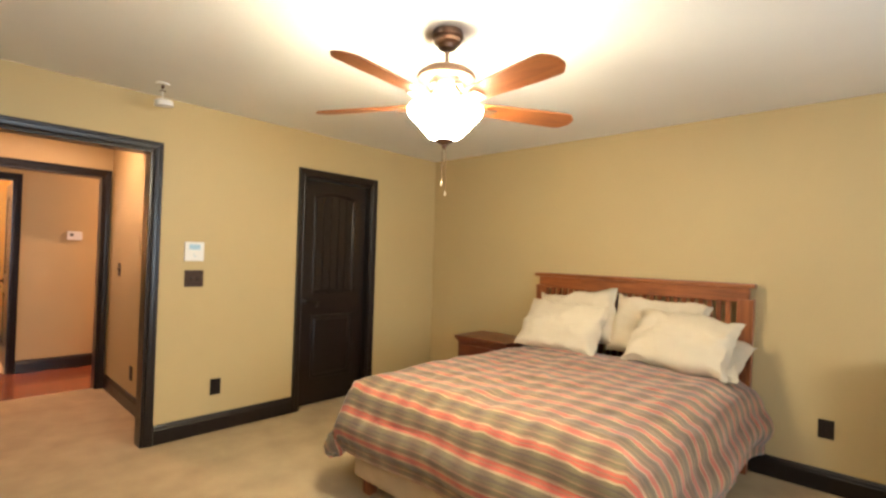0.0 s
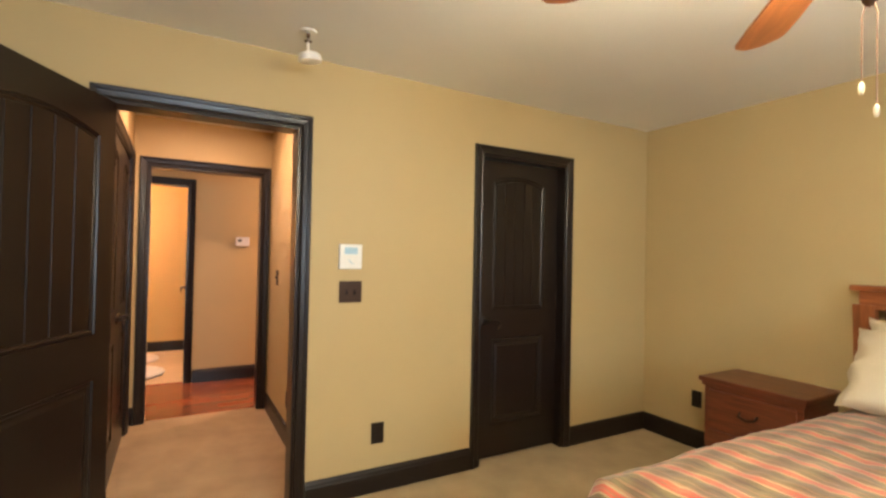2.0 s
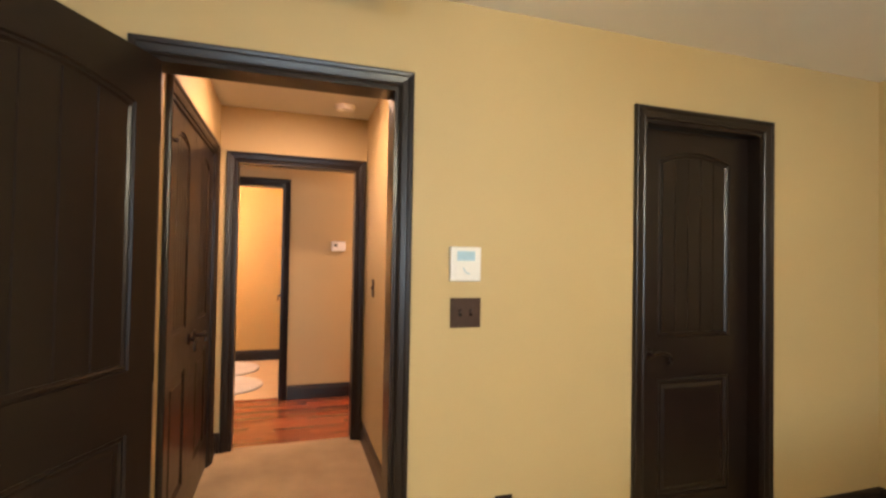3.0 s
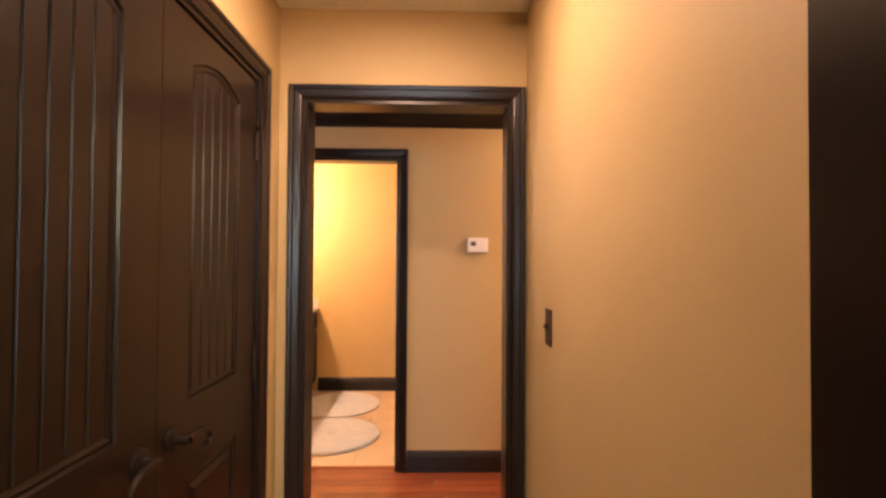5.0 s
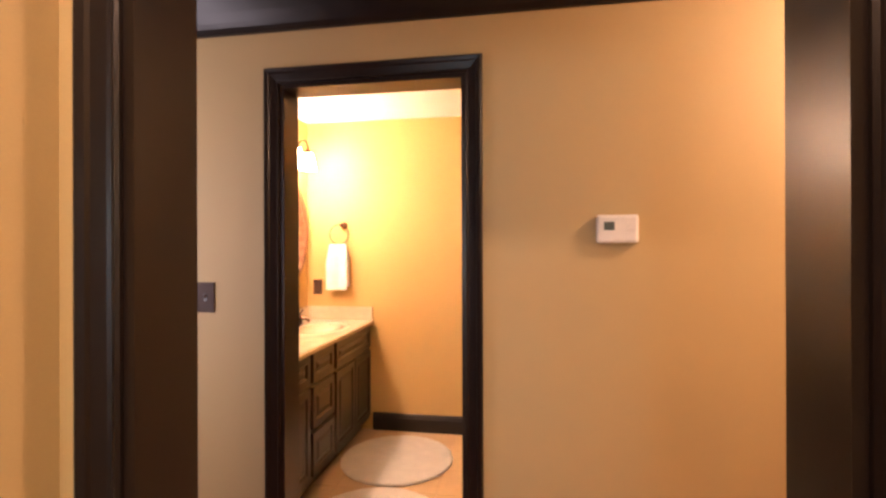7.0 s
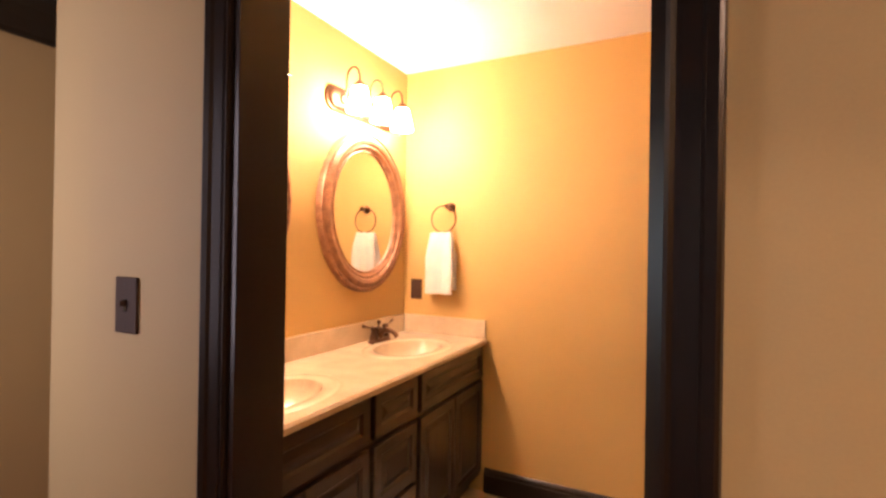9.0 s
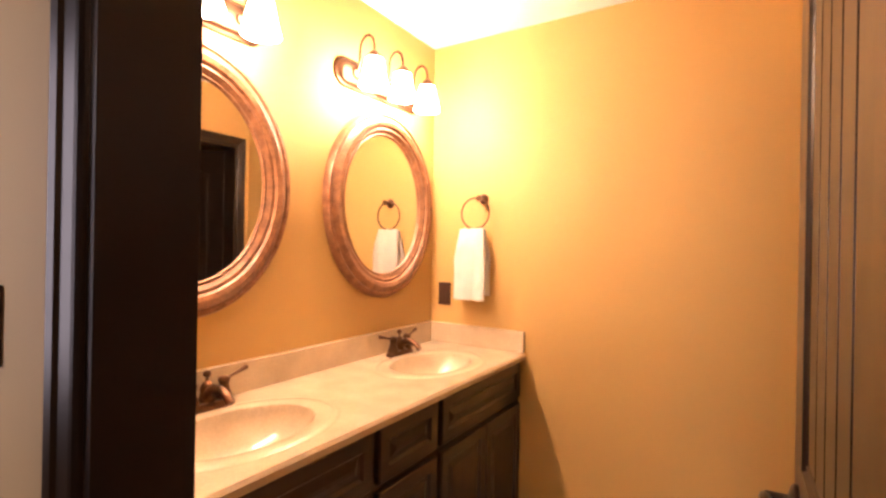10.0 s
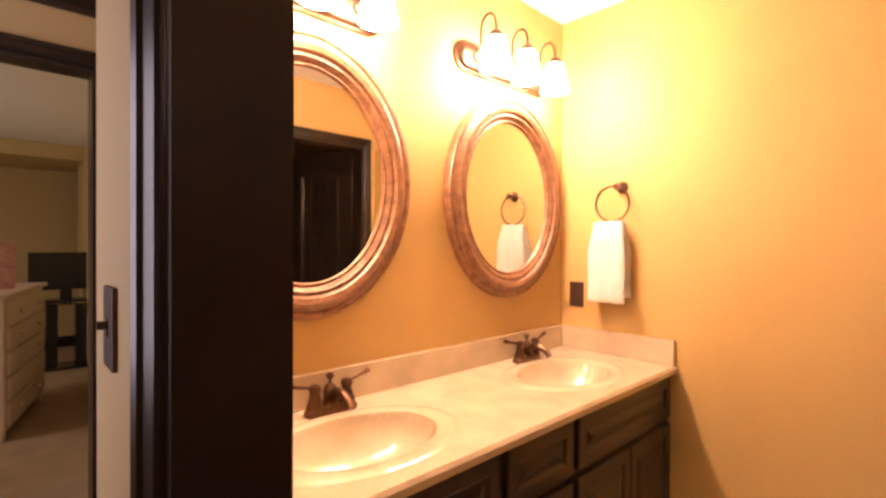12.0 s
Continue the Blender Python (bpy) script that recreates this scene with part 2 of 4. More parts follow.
def tube(points, radii, steps=12, bm=None):
    """A round bar along points, with a radius at each."""
    bm = bm or bmesh.new()
    pts = [Vector(p) for p in points]
    if not hasattr(radii, "__len__"):
        radii = [radii] * len(pts)
    rings, up = [], None
    for i, p in enumerate(pts):
        d = (pts[min(i + 1, len(pts) - 1)] - pts[max(i - 1, 0)]).normalized()
        if up is None:
            up = d.orthogonal().normalized()
        up = (up - d * up.dot(d)).normalized()
        side = d.cross(up)
        rings.append([bm.verts.new(p + radii[i] * (math.cos(a) * up + math.sin(a) * side)) for a in [2 * math.pi * k / steps for k in range(steps)]])
    for a, b in zip(rings, rings[1:]):
        for i in range(steps):
            bm.faces.new((a[i], a[(i + 1) % steps], b[(i + 1) % steps], b[i]))
    bm.faces.new(rings[0])
    bm.faces.new(rings[-1])
    bmesh.ops.recalc_face_normals(bm, faces=bm.faces)
    return bm


def mesh_of(name, bm, mat, smooth=False):
    me = bpy.data.meshes.new(name)
    bmesh.ops.recalc_face_normals(bm, faces=bm.faces)
    bm.to_mesh(me)
    bm.free()
    me.materials.append(mat)
    if smooth:
        me.shade_smooth()
        me.set_sharp_from_angle(angle=radians(35))
    return me


def part(name, bm, mat, parent=None, label="", m=None, smooth=False):
    ob = new(name, mesh_of(name, bm, mat, smooth))
    if parent:
        ob.parent = parent
    if m is not None:
        ob.matrix_basis = m
    return tagged(ob, label)


def thing(name, m, label, category, group="", kind=""):
    ob = new(name)
    ob.empty_display_size = 0.05
    ob.matrix_basis = m
    return tagged(ob, label, category, group, kind)


def setting(name, bm, mat, label, m=None):
    return tagged(part(name, bm, mat, None, "", m), label, "", "", "structure")


def outline_wall(name, spans, m, thick, label, mat=None):
    """A wall from its rectangles (u0, u1, z0, z1) in the local plane y = 0, going back by its thickness."""
    bm = bmesh.new()
    for u0, u1, z0, z1 in spans:
        box(bm, u0, u1, 0, thick, z0, z1)
    return setting(name, bm, mat or PAINT, label, m)


def doorway(u0, u1, openings, h=2.44, top=2.057):
    """Piers beside the openings and the band above them."""
    edges = [u0] + [e for o in openings for e in o] + [u1]
    return [(edges[i], edges[i + 1], 0, top) for i in range(0, len(edges), 2)] + [(u0, u1, top, h)]


# ---------------- trim ----------------
PROFILE = ((0.0, 0.0), (0.0, 0.010), (0.005, 0.014), (0.011, 0.011), (0.017, 0.013), (0.037, 0.017), (0.041, 0.022), (0.053, 0.025), (0.058, 0.022), (0.061, 0.014), (0.061, 0.0))


def leg_mesh(w, top, side):
    bm = bmesh.new()
    lo = [bm.verts.new((-u if side < 0 else w + u, -d, 0)) for u, d in PROFILE]
    hi = [bm.verts.new((-u if side < 0 else w + u, -d, top + u)) for u, d in PROFILE]
    for i in range(len(lo) - 1):
        bm.faces.new((lo[i], lo[i + 1], hi[i + 1], hi[i]))
    bm.faces.new(lo)
    return bm


def head_mesh(w, top):
    bm = bmesh.new()
    lo = [bm.verts.new((-u, -d, top + u)) for u, d in PROFILE]
    hi = [bm.verts.new((w + u, -d, top + u)) for u, d in PROFILE]
    for i in range(len(lo) - 1):
        bm.faces.new((lo[i], lo[i + 1], hi[i + 1], hi[i]))
    return bm


def casing(name, m, w, thick, label, top=2.057, both=True):
    """Moulded casing and lining of an opening; x along the wall, -y towards the room."""
    root = thing(name, m, label, "door frame", kind="structure")
    for side in (-1, 1):
        part("casing_leg", leg_mesh(w, top, side), TRIM, root)
    part("casing_head", head_mesh(w, top), TRIM, root)
    if both:
        back = pose(w, thick, 0, 0, 0, 180)
        for side in (-1, 1):
            part("casing_leg", leg_mesh(w, top, side), TRIM, root, m=back)
        part("casing_head", head_mesh(w, top), TRIM, root, m=back)
    part("jamb", boxm(0, 0.016, -0.004, thick + 0.004, 0, top - 0.016), TRIM, root)
    part("jamb", boxm(w - 0.016, w, -0.004, thick + 0.004, 0, top - 0.016), TRIM, root)
    part("jamb_head", boxm(0, w, -0.004, thick + 0.004, top - 0.016, top), TRIM, root)
    return root


def baseboard(p0, p1, face):
    """Moulded skirting from p0 to p1 along a wall; face: the way into the room."""
    prof = ((0, 0), (0.017, 0), (0.017, 0.100), (0.013, 0.108), (0.013, 0.118), (0.006, 0.132), (0.0, 0.137))
    bm = bmesh.new()
    a = [bm.verts.new((p0[0] + face[0] * d, p0[1] + face[1] * d, z)) for d, z in prof]
    b = [bm.verts.new((p1[0] + face[0] * d, p1[1] + face[1] * d, z)) for d, z in prof]
    for i in range(len(a) - 1):
        bm.faces.new((a[i], a[i + 1], b[i + 1], b[i]))
    bm.faces.new(a)
    bm.faces.new(b)
    return setting("baseboard", bm, TRIM, "dark brown moulded skirting board along the ochre wall")


def crown(p0, p1, face):
    prof = ((0, 2.262), (0.014, 2.262), (0.018, 2.285), (0.030, 2.300), (0.050, 2.330), (0.075, 2.375), (0.095, 2.395), (0.105, 2.410), (0.110, 2.44), (0, 2.44))
    bm = bmesh.new()
    a = [bm.verts.new((p0[0] + face[0] * d, p0[1] + face[1] * d, z)) for d, z in prof]
    b = [bm.verts.new((p1[0] + face[0] * d, p1[1] + face[1] * d, z)) for d, z in prof]
    for i in range(len(a) - 1):
        bm.faces.new((a[i], a[i + 1], b[i + 1], b[i]))
    bm.faces.new(a)
    bm.faces.new(b)
    return setting("trim", bm, TRIM, "dark brown crown moulding under the hall ceiling")


# ---------------- doors ----------------
def arch(x, x0, x1, z, rise):
    t = (2 * (x - x0) / (x1 - x0)) - 1
    return z + rise * (1 - t * t)


def panel_face(bm, w, h, y, sgn, holes):
    """One face of a door leaf: stiles and rails round sunk panels, with sloped edges; y: the face, sgn: the way out."""
    loops = [[(0, 0), (w, 0), (w, h), (0, h)]]
    for x0, x1, z0, z1, rise in holes:
        n = 12 if rise else 1
        loops.append([(x0, z0), (x1, z0)] + [(x1 + (x0 - x1) * i / n, arch(x1 + (x0 - x1) * i / n, x0, x1, z1, rise)) for i in range(n + 1)])
    vloops = [[bm.verts.new((x, y, z)) for x, z in lp] for lp in loops]
    edges = []
    for vl in vloops:
        for i in range(len(vl)):
            edges.append(bm.edges.new((vl[i], vl[(i + 1) % len(vl)])))
    bmesh.ops.triangle_fill(bm, use_beauty=True, use_dissolve=False, edges=edges)
    for (x0, x1, z0, z1, rise), vl, lp in zip(holes, vloops[1:], loops[1:]):
        cx, cz = (x0 + x1) / 2, (z0 + z1) / 2
        prev = vl
        for inset, deep in ((0.004, 0.007), (0.014, 0.004), (0.022, 0.010)):
            ring = [bm.verts.new((x + inset * (1 if x < cx - 1e-6 else -1 if x > cx + 1e-6 else 0) * min(1, abs(x - cx) / (0.5 * (x1 - x0)) * 1.0), y - sgn * deep, z + inset * (1 if z < cz else -1))) for x, z in lp]
            for i in range(len(ring)):
                j = (i + 1) % len(ring)
                bm.faces.new((prev[i], prev[j], ring[j], ring[i]))
            prev = ring
        bm.faces.new(prev)
    return vloops[0]


def leaf(root, w, h, m, mat=None, handle="left", label="", s=0.105, top=0.175, rise=0.045, knuckle=-1, stop=False):
    """A two-panel door leaf with an arched upper panel of planks; x from the hinge edge, 35 mm thick along y."""
    mat = mat or TRIM
    t = 0.035
    holes = [(s, w - s, 0.22, 0.80, 0.0), (s, w - s, 1.00, h - top, rise)]
    bm = bmesh.new()
    a = panel_face(bm, w, h, 0.0, -1, holes)
    b = panel_face(bm, w, h, t, 1, holes)
    for i in range(4):
        j = (i + 1) % 4
        bm.faces.new((a[i], a[j], b[j], b[i]))
    body = part("door_leaf", bm, mat, root, label, m)
    # planks of the panels
    for x0, x1, z0, z1, rise in holes[1:]:
        n = 5 if w > 0.55 else 4
        i0, i1 = x0 + 0.024, x1 - 0.024
        for y, sg in ((0.0, -1), (t, 1)):
            for k in range(n):
                xa, xb = i0 + (i1 - i0) * k / n + 0.003, i0 + (i1 - i0) * (k + 1) / n - 0.003
                pb = bmesh.new()
                f0, f1 = y - sg * 0.012, y - sg * 0.006
                tops = [arch(x, x0, x1, z1 - 0.026, rise) for x in (xa, xb)]
                lo = [pb.verts.new(p) for p in ((xa, f0, z0 + 0.024), (xb, f0, z0 + 0.024), (xb, f0, tops[1]), (xa, f0, tops[0]))]
                hi = [pb.verts.new(p) for p in ((xa + 0.003, f1, z0 + 0.026), (xb - 0.003, f1, z0 + 0.026), (xb - 0.003, f1, tops[1] - 0.002), (xa + 0.003, f1, tops[0] - 0.002))]
                pb.faces.new(hi)
                for i in range(4):
                    pb.faces.new((lo[i], lo[(i + 1) % 4], hi[(i + 1) % 4], hi[i]))
                part("plank", pb, mat, body)
    x0, x1, z0, z1, _ = holes[0]
    for y, sg in ((0.0, -1), (t, 1)):
        fb = bmesh.new()
        lo = [fb.verts.new(p) for p in ((x0 + 0.028, y - sg * 0.012, z0 + 0.028), (x1 - 0.028, y - sg * 0.012, z0 + 0.028), (x1 - 0.028, y - sg * 0.012, z1 - 0.028), (x0 + 0.028, y - sg * 0.012, z1 - 0.028))]
        hi = [fb.verts.new((v.co.x + (0.022 if v.co.x < w / 2 else -0.022), y - sg * 0.003, v.co.z + (0.022 if v.co.z < 0.5 else -0.022))) for v in lo]
        fb.faces.new(hi)
        for i in range(4):
            fb.faces.new((lo[i], lo[(i + 1) % 4], hi[(i + 1) % 4], hi[i]))
        part("panel", fb, mat, body)
    if handle:
        for y, sg in ((0.0, -1), (t, 1)):
            x = w - 0.065
            hb = lathe(((0.0, 0.0), (0.031, 0.0), (0.031, 0.006), (0.026, 0.010), (0.012, 0.014), (0.011, 0.045), (0, 0.045)), 20)
            bmesh.ops.transform(hb, matrix=pose(0, 0, 0, 90 * -sg, 0, 0), verts=hb.verts)
            tube([(0, sg * 0.045, 0.0), (-0.03, sg * 0.047, 0.007), (-0.06, sg * 0.047, 0.006), (-0.088, sg * 0.047, -0.004), (-0.105, sg * 0.047, -0.018), (-0.107, sg * 0.047, -0.032), (-0.098, sg * 0.047, -0.041), (-0.087, sg * 0.047, -0.040)], (0.010, 0.009, 0.008, 0.0075, 0.007, 0.0065, 0.007, 0.008), 10, hb)
            part("door_handle", hb, BLACKMETAL, body, "curved oil-rubbed bronze lever", pose(x, y, 0.93), True)
    ky = -0.006 if knuckle < 0 else t + 0.006
    for z in (0.22, 0.99, h - 0.235):
        hg = boxm(-0.004, 0.002, -0.002, 0.036, z - 0.05, z + 0.05)
        box(hg, 0.002, 0.014, min(ky, ky - 0.004 * knuckle), max(ky, ky - 0.004 * knuckle), z - 0.05, z + 0.05)
        lathe(((0.0075, z - 0.052), (0.0075, z + 0.052)), 10, (-0.002, ky, 0), hg)
        lathe(((0.004, z + 0.052), (0.006, z + 0.057), (0.0, z + 0.066)), 10, (-0.002, ky, 0), hg)
        part("hinge", hg, BLACKMETAL, body)
    if stop:
        z = h - 0.175
        db = tube([(-0.002, ky, z), (0.012, ky + 0.012 * knuckle, z + 0.004), (0.040, ky + 0.018 * knuckle, z + 0.003)], 0.004, 8)
        tube([(0.038, ky + 0.018 * knuckle, z + 0.003), (0.046, ky + 0.010 * knuckle, z + 0.003)], 0.009, 10, db)
        part("door_stop", db, BLACKMETAL, body, "hinge-pin door stop")
    return body


# ================= structure =================
T = 0.115
H = 2.44
XW, YW = -3.38, 4.19          # bedroom: door wall and bed wall
XE, YS = 2.5, -1.3            # bedroom: window wall and the wall behind
HN, HS = 1.535, 0.50          # passage walls
XD2 = -5.21                   # end wall of the passage
XB = -6.375                   # hall face of the bathroom wall
XT, YM, YBN = -8.285, -0.60, 1.03   # bathroom: towel wall, mirror wall, far wall
YR = -1.66                    # hall end wall with the far room's door
X90 = lambda x, y: pose(x, y, 0, 0, 0, 90)

setting("floor_bedroom", boxm(XD2 - 0.06, XE + 0.2, YS - 0.2, YW + 0.2, -0.12, 0.0), CARPET, "cut-pile beige carpet with faint footprints and vacuum marks")
setting("floor_far_room", boxm(-9.0, -3.6, -7.2, YR - 0.06, -0.12, 0.0), CARPET2, "tan carpet of the far room")
setting("ceiling_bedroom", boxm(XW - 0.01, XE + 0.2, YS - 0.2, YW + 0.2, H, H + 0.12), CEIL, "white painted ceiling")
setting("ceiling_hall", boxm(-9.0, XW - 0.012, -1.76, 3.4, H, H + 0.12), CEIL, "white painted ceiling of passage, hall and bathroom")
setting("ceiling_far_room", boxm(-9.0, -3.6, -7.2, -1.762, H, H + 0.12), CEIL, "white painted ceiling of the far room")

# bedroom
outline_wall("wall_west", doorway(YS - 0.1, YW + 0.1, [(0.515, 1.381), (2.560, 3.298)]), X90(XW, 0), T, "ochre painted bedroom wall with two dark doors")
outline_wall("wall_north", [(XW, XE + 0.1, 0, H)], pose(0, YW, 0), T, "ochre painted wall behind the bed")
outline_wall("wall_south", [(-XE - 0.1, -XW, 0, H)], pose(0, YS, 0, 0, 0, 180), T, "ochre painted bedroom wall")
eb = boxm(XE, XE + T, YS, 0.30, 0, H)
box(eb, XE, XE + T, 1.90, YW, 0, H)
box(eb, XE, XE + T, 0.30, 1.90, 0, 0.80)
box(eb, XE, XE + T, 0.30, 1.90, 2.10, H)
setting("wall_east", eb, PAINT, "ochre painted bedroom wall with a wide window")
win = thing("window_1", pose(XE, 1.1, 0.80), "dark framed double window with daylight behind", "window", kind="structure")
wf = boxm(0.02, 0.08, -0.80, -0.74, 0, 1.30)
box(wf, 0.02, 0.08, 0.74, 0.80, 0, 1.30)
box(wf, 0.02, 0.08, -0.74, 0.74, 0, 0.06)
box(wf, 0.02, 0.08, -0.74, 0.74, 1.24, 1.30)
box(wf, 0.03, 0.07, -0.03, 0.03, 0.06, 1.24)
part("window_frame", wf, TRIM, win)
part("window_sill", boxm(-0.05, 0.02, -0.86, 0.86, -0.03, 0.0), TRIM, win)
for y in (-0.385, 0.385):
    pane = part("pane", boxm(0.045, 0.05, y - 0.355, y + 0.355, 0.06, 1.24), GLASS, win)
    pane.visible_shadow = False

# passage between bedroom and hall
outline_wall("wall_passage_north", [(XD2, XW - T, 0, H)], pose(0, HN, 0), T, "ochre painted passage wall with a switch")
outline_wall("wall_passage_south", doorway(-(XW - T), -XD2, [(3.745, 4.985)]), pose(0, HS, 0, 0, 0, 180), T, "ochre painted passage wall with double closet doors")
outline_wall("closet_back", [(3.5, 5.2, 0, H)], pose(0, -0.1, 0, 0, 0, 180), 0.05, "plain back wall of the passage closet")
# the gap from -1.35 to -0.55 is added for the hall's fill lamp
outline_wall("wall_hall_east", [(YR, -1.35, 0, H), (-1.35, -0.55, 0, 0.8), (-1.35, -0.55, 2.1, H)] + doorway(-0.55, 3.3, [(0.603, 1.466)]), X90(XD2, 0), T, "ochre painted wall with a cased opening to the hall")
# hall
outline_wall("wall_hall_west", doorway(-0.28, 3.3, [(0.196, 0.918)]), X90(XB, 0), T, "ochre painted hall wall with thermostat and bathroom door")
outline_wall("wall_hall_corner", [(-0.64, -0.28, 0, H)], X90(XB - 0.09, 0), 0.025, "set-back end of the ochre hall wall")
outline_wall("wall_hall_north", [(XB, XD2 - T, 0, H)], pose(0, 3.2, 0), T, "ochre painted end wall of the hall")
outline_wall("wall_hall_recess", [(-6.6, -0.64, 0, H)], X90(-6.98, 0), T, "ochre painted recess wall of the hall")
outline_wall("wall_hall_south", doorway(3.6, 9.0, [(5.74, 6.55)]), pose(0, YR, 0, 0, 0, 180), T, "ochre painted hall end wall with an open doorway")
# bathroom
outline_wall("wall_towel", [(YM - 0.04, YBN, 0, H)], X90(XT, 0), T, "ochre painted bathroom wall with a towel ring", GOLD)
outline_wall("wall_mirror", [(-XB + T, -XT, 0, H)], pose(0, YM, 0, 0, 0, 180), 0.04, "ochre painted bathroom wall behind the mirrors", GOLD)
outline_wall("wall_bath_north", doorway(XT - 0.05, XB - T, [(-8.19, -7.60)]), pose(0, YBN, 0), T, "ochre painted bathroom wall with a dark open doorway", GOLD)
lb = boxm(-8.6, -7.2, YBN + 1.1, YBN + 1.2, 0, H)
box(lb, -8.6, -8.5, YBN + T, YBN + 1.1, 0, H)
box(lb, -7.3, -7.2, YBN + T, YBN + 1.1, 0, H)
setting("wall_linen_closet", lb, PAINT, "dim ochre closet behind the bathroom")
setting("floor_linen_closet", boxm(-8.6, -7.2, YBN + 0.02, YBN + 1.2, -0.1, -0.002), CARPET2, "tan carpet in the closet")
# far room
fb = boxm(-9.0, -8.9, -7.2, YR - T, 0, H)
box(fb, -9.0, -3.6, -7.3, -7.2, 0, H)
box(fb, -3.7, -3.6, -7.2, -4.6, 0, H)
box(fb, -3.7, -3.6, -3.4, YR - T, 0, H)
box(fb, -3.7, -3.6, -4.6, -3.4, 0, 0.8)
box(fb, -3.7, -3.6, -4.6, -3.4, 2.1, H)
setting("wall_far_room", fb, PAINT, "ochre walls of the far room")
setting("ceiling_drop", boxm(-8.9, -3.7, -7.19, -6.0, 2.28, H - 0.004), PAINT, "boxed drop below the far room's ceiling")
wf = boxm(-3.68, -3.63, -4.6, -4.54, 0.8, 2.1)
box(wf, -3.68, -3.63, -3.46, -3.4, 0.8, 2.1)
box(wf, -3.68, -3.63, -4.54, -3.46, 0.8, 0.86)
box(wf, -3.68, -3.63, -4.54, -3.46, 2.04, 2.1)
setting("window_2", wf, TRIM, "dark window frame of the far room")

# unseen frame added round the opening that holds the hall's fill lamp
wf = boxm(-5.31, -5.26, -1.35, -1.30, 0.8, 2.1)
box(wf, -5.31, -5.26, -0.60, -0.55, 0.8, 2.1)
box(wf, -5.31, -5.26, -1.30, -0.60, 0.8, 0.85)
box(wf, -5.31, -5.26, -1.30, -0.60, 2.05, 2.1)
setting("fill_opening_frame", wf, TRIM, "dark frame added round the fill lamp's opening in the hall")

# casings and doors
c1 = casing("door_frame_1", X90(XW, 0.515), 0.866, T, "dark brown moulded door casing on the ochre wall")
c2 = casing("door_frame_2", X90(XW, 2.560), 0.738, T, "dark brown moulded casing round a recessed closet door")
c3 = casing("door_frame_3", X90(XD2, 0.603), 0.863, T, "dark brown moulded casing of the opening to the hall", both=False)
c4 = casing("door_frame_4", X90(XB, 0.196), 0.722, T, "dark brown moulded casing of the bathroom door", both=False)
c5 = casing("door_frame_5", pose(-3.745, HS, 0, 0, 0, 180), 1.24, T, "dark brown casing round double closet doors", both=False)
c6 = casing("door_frame_6", pose(-5.74, YR, 0, 0, 0, 180), 0.81, T, "dark brown casing of the far room's doorway")
c7 = casing("door_frame_7", pose(-8.19, YBN, 0), 0.59, T, "dark brown casing of the narrow bathroom closet")

d1 = thing("door_1", pose(XW + 0.005, 0.556, 0.012, 0, 0, -26), "dark brown two-panel bedroom door standing open", "door", kind="structure")
leaf(d1, 0.825, 2.03, pose(0, -0.035, 0))
d2 = thing("door_2", pose(XW - T + 0.018, 3.280, 0.012, 0, 0, -90), "closed dark brown arched-panel closet door", "door", kind="structure")
leaf(d2, 0.702, 2.025, pose(0, -0.005, 0), s=0.125, top=0.145)
d5 = thing("door_5", pose(-3.745, HS, 0.012), "closed pair of dark brown arched-panel closet doors", "door", kind="structure")
leaf(d5, 0.60, 2.025, pose(-1.22, -0.04, 0), label="door leaf with hinges by the hall", s=0.142, top=0.125, knuckle=1, stop=True)
leaf(d5, 0.60, 2.025, pose(-0.018, -0.005, 0, 0, 0, 180), label="door leaf with hinges by the bedroom", s=0.142, top=0.125, stop=True)
d4 = thing("door_4", pose(XB - T - 0.012, 0.915, 0.012, 0, 0, 180), "dark brown bathroom door standing open along the wall", "door", kind="structure")
leaf(d4, 0.675, 2.025, pose(0, -0.035, 0))
d3 = thing("door_3", pose(XD2 - T - 0.02, 0.560, 0.012, 0, 0, 269.5), "dark brown arched-panel hall door standing wide open", "door", kind="structure")
leaf(d3, 0.82, 2.025, pose(0, -0.035, 0))
d7 = thing("door_7", pose(-8.17, YBN + T, 0.012, 0, 0, 62), "dark brown closet door standing ajar", "door", kind="structure")
leaf(d7, 0.55, 2.025, pose(0, 0, 0), handle="")

for p0, p1, f in (((XW, YS), (XW, 0.452), (1, 0)), ((XW, 1.444), (XW, 2.497), (1, 0)), ((XW, 3.36), (XW, YW), (1, 0)),
                  ((XW, YW), (XE, YW), (0, -1)), ((XW, YS), (XE, YS), (0, 1)), ((XE, YS), (XE, YW), (-1, 0)),
                  ((XD2, HN), (XW - T, HN), (0, -1)), ((XD2, HS), (-5.07, HS), (0, 1)), ((-3.66, HS), (XW - T, HS), (0, 1)),
                  ((XD2, HS), (XD2, 0.540), (1, 0)),
                  ((XB, 0.981), (XB, 3.2), (1, 0)), ((XB, -0.28), (XB, 0.133), (1, 0)),
                  ((XT, -0.05), (XT, YBN), (1, 0)), ((XT, YBN), (-8.252, YBN), (0, -1)), ((-7.538, YBN), (XB - T, YBN), (0, -1)),
                  ((-8.9, -7.2), (-3.7, -7.2), (0, 1))):
    baseboard(p0, p1, f)
crown((XB, -0.28), (XB, 3.2), (1, 0))
crown((XD2 - T, YR), (XD2 - T, 3.2), (-1, 0))
crown((-6.98, YR), (XD2 - T, YR), (0, 1))


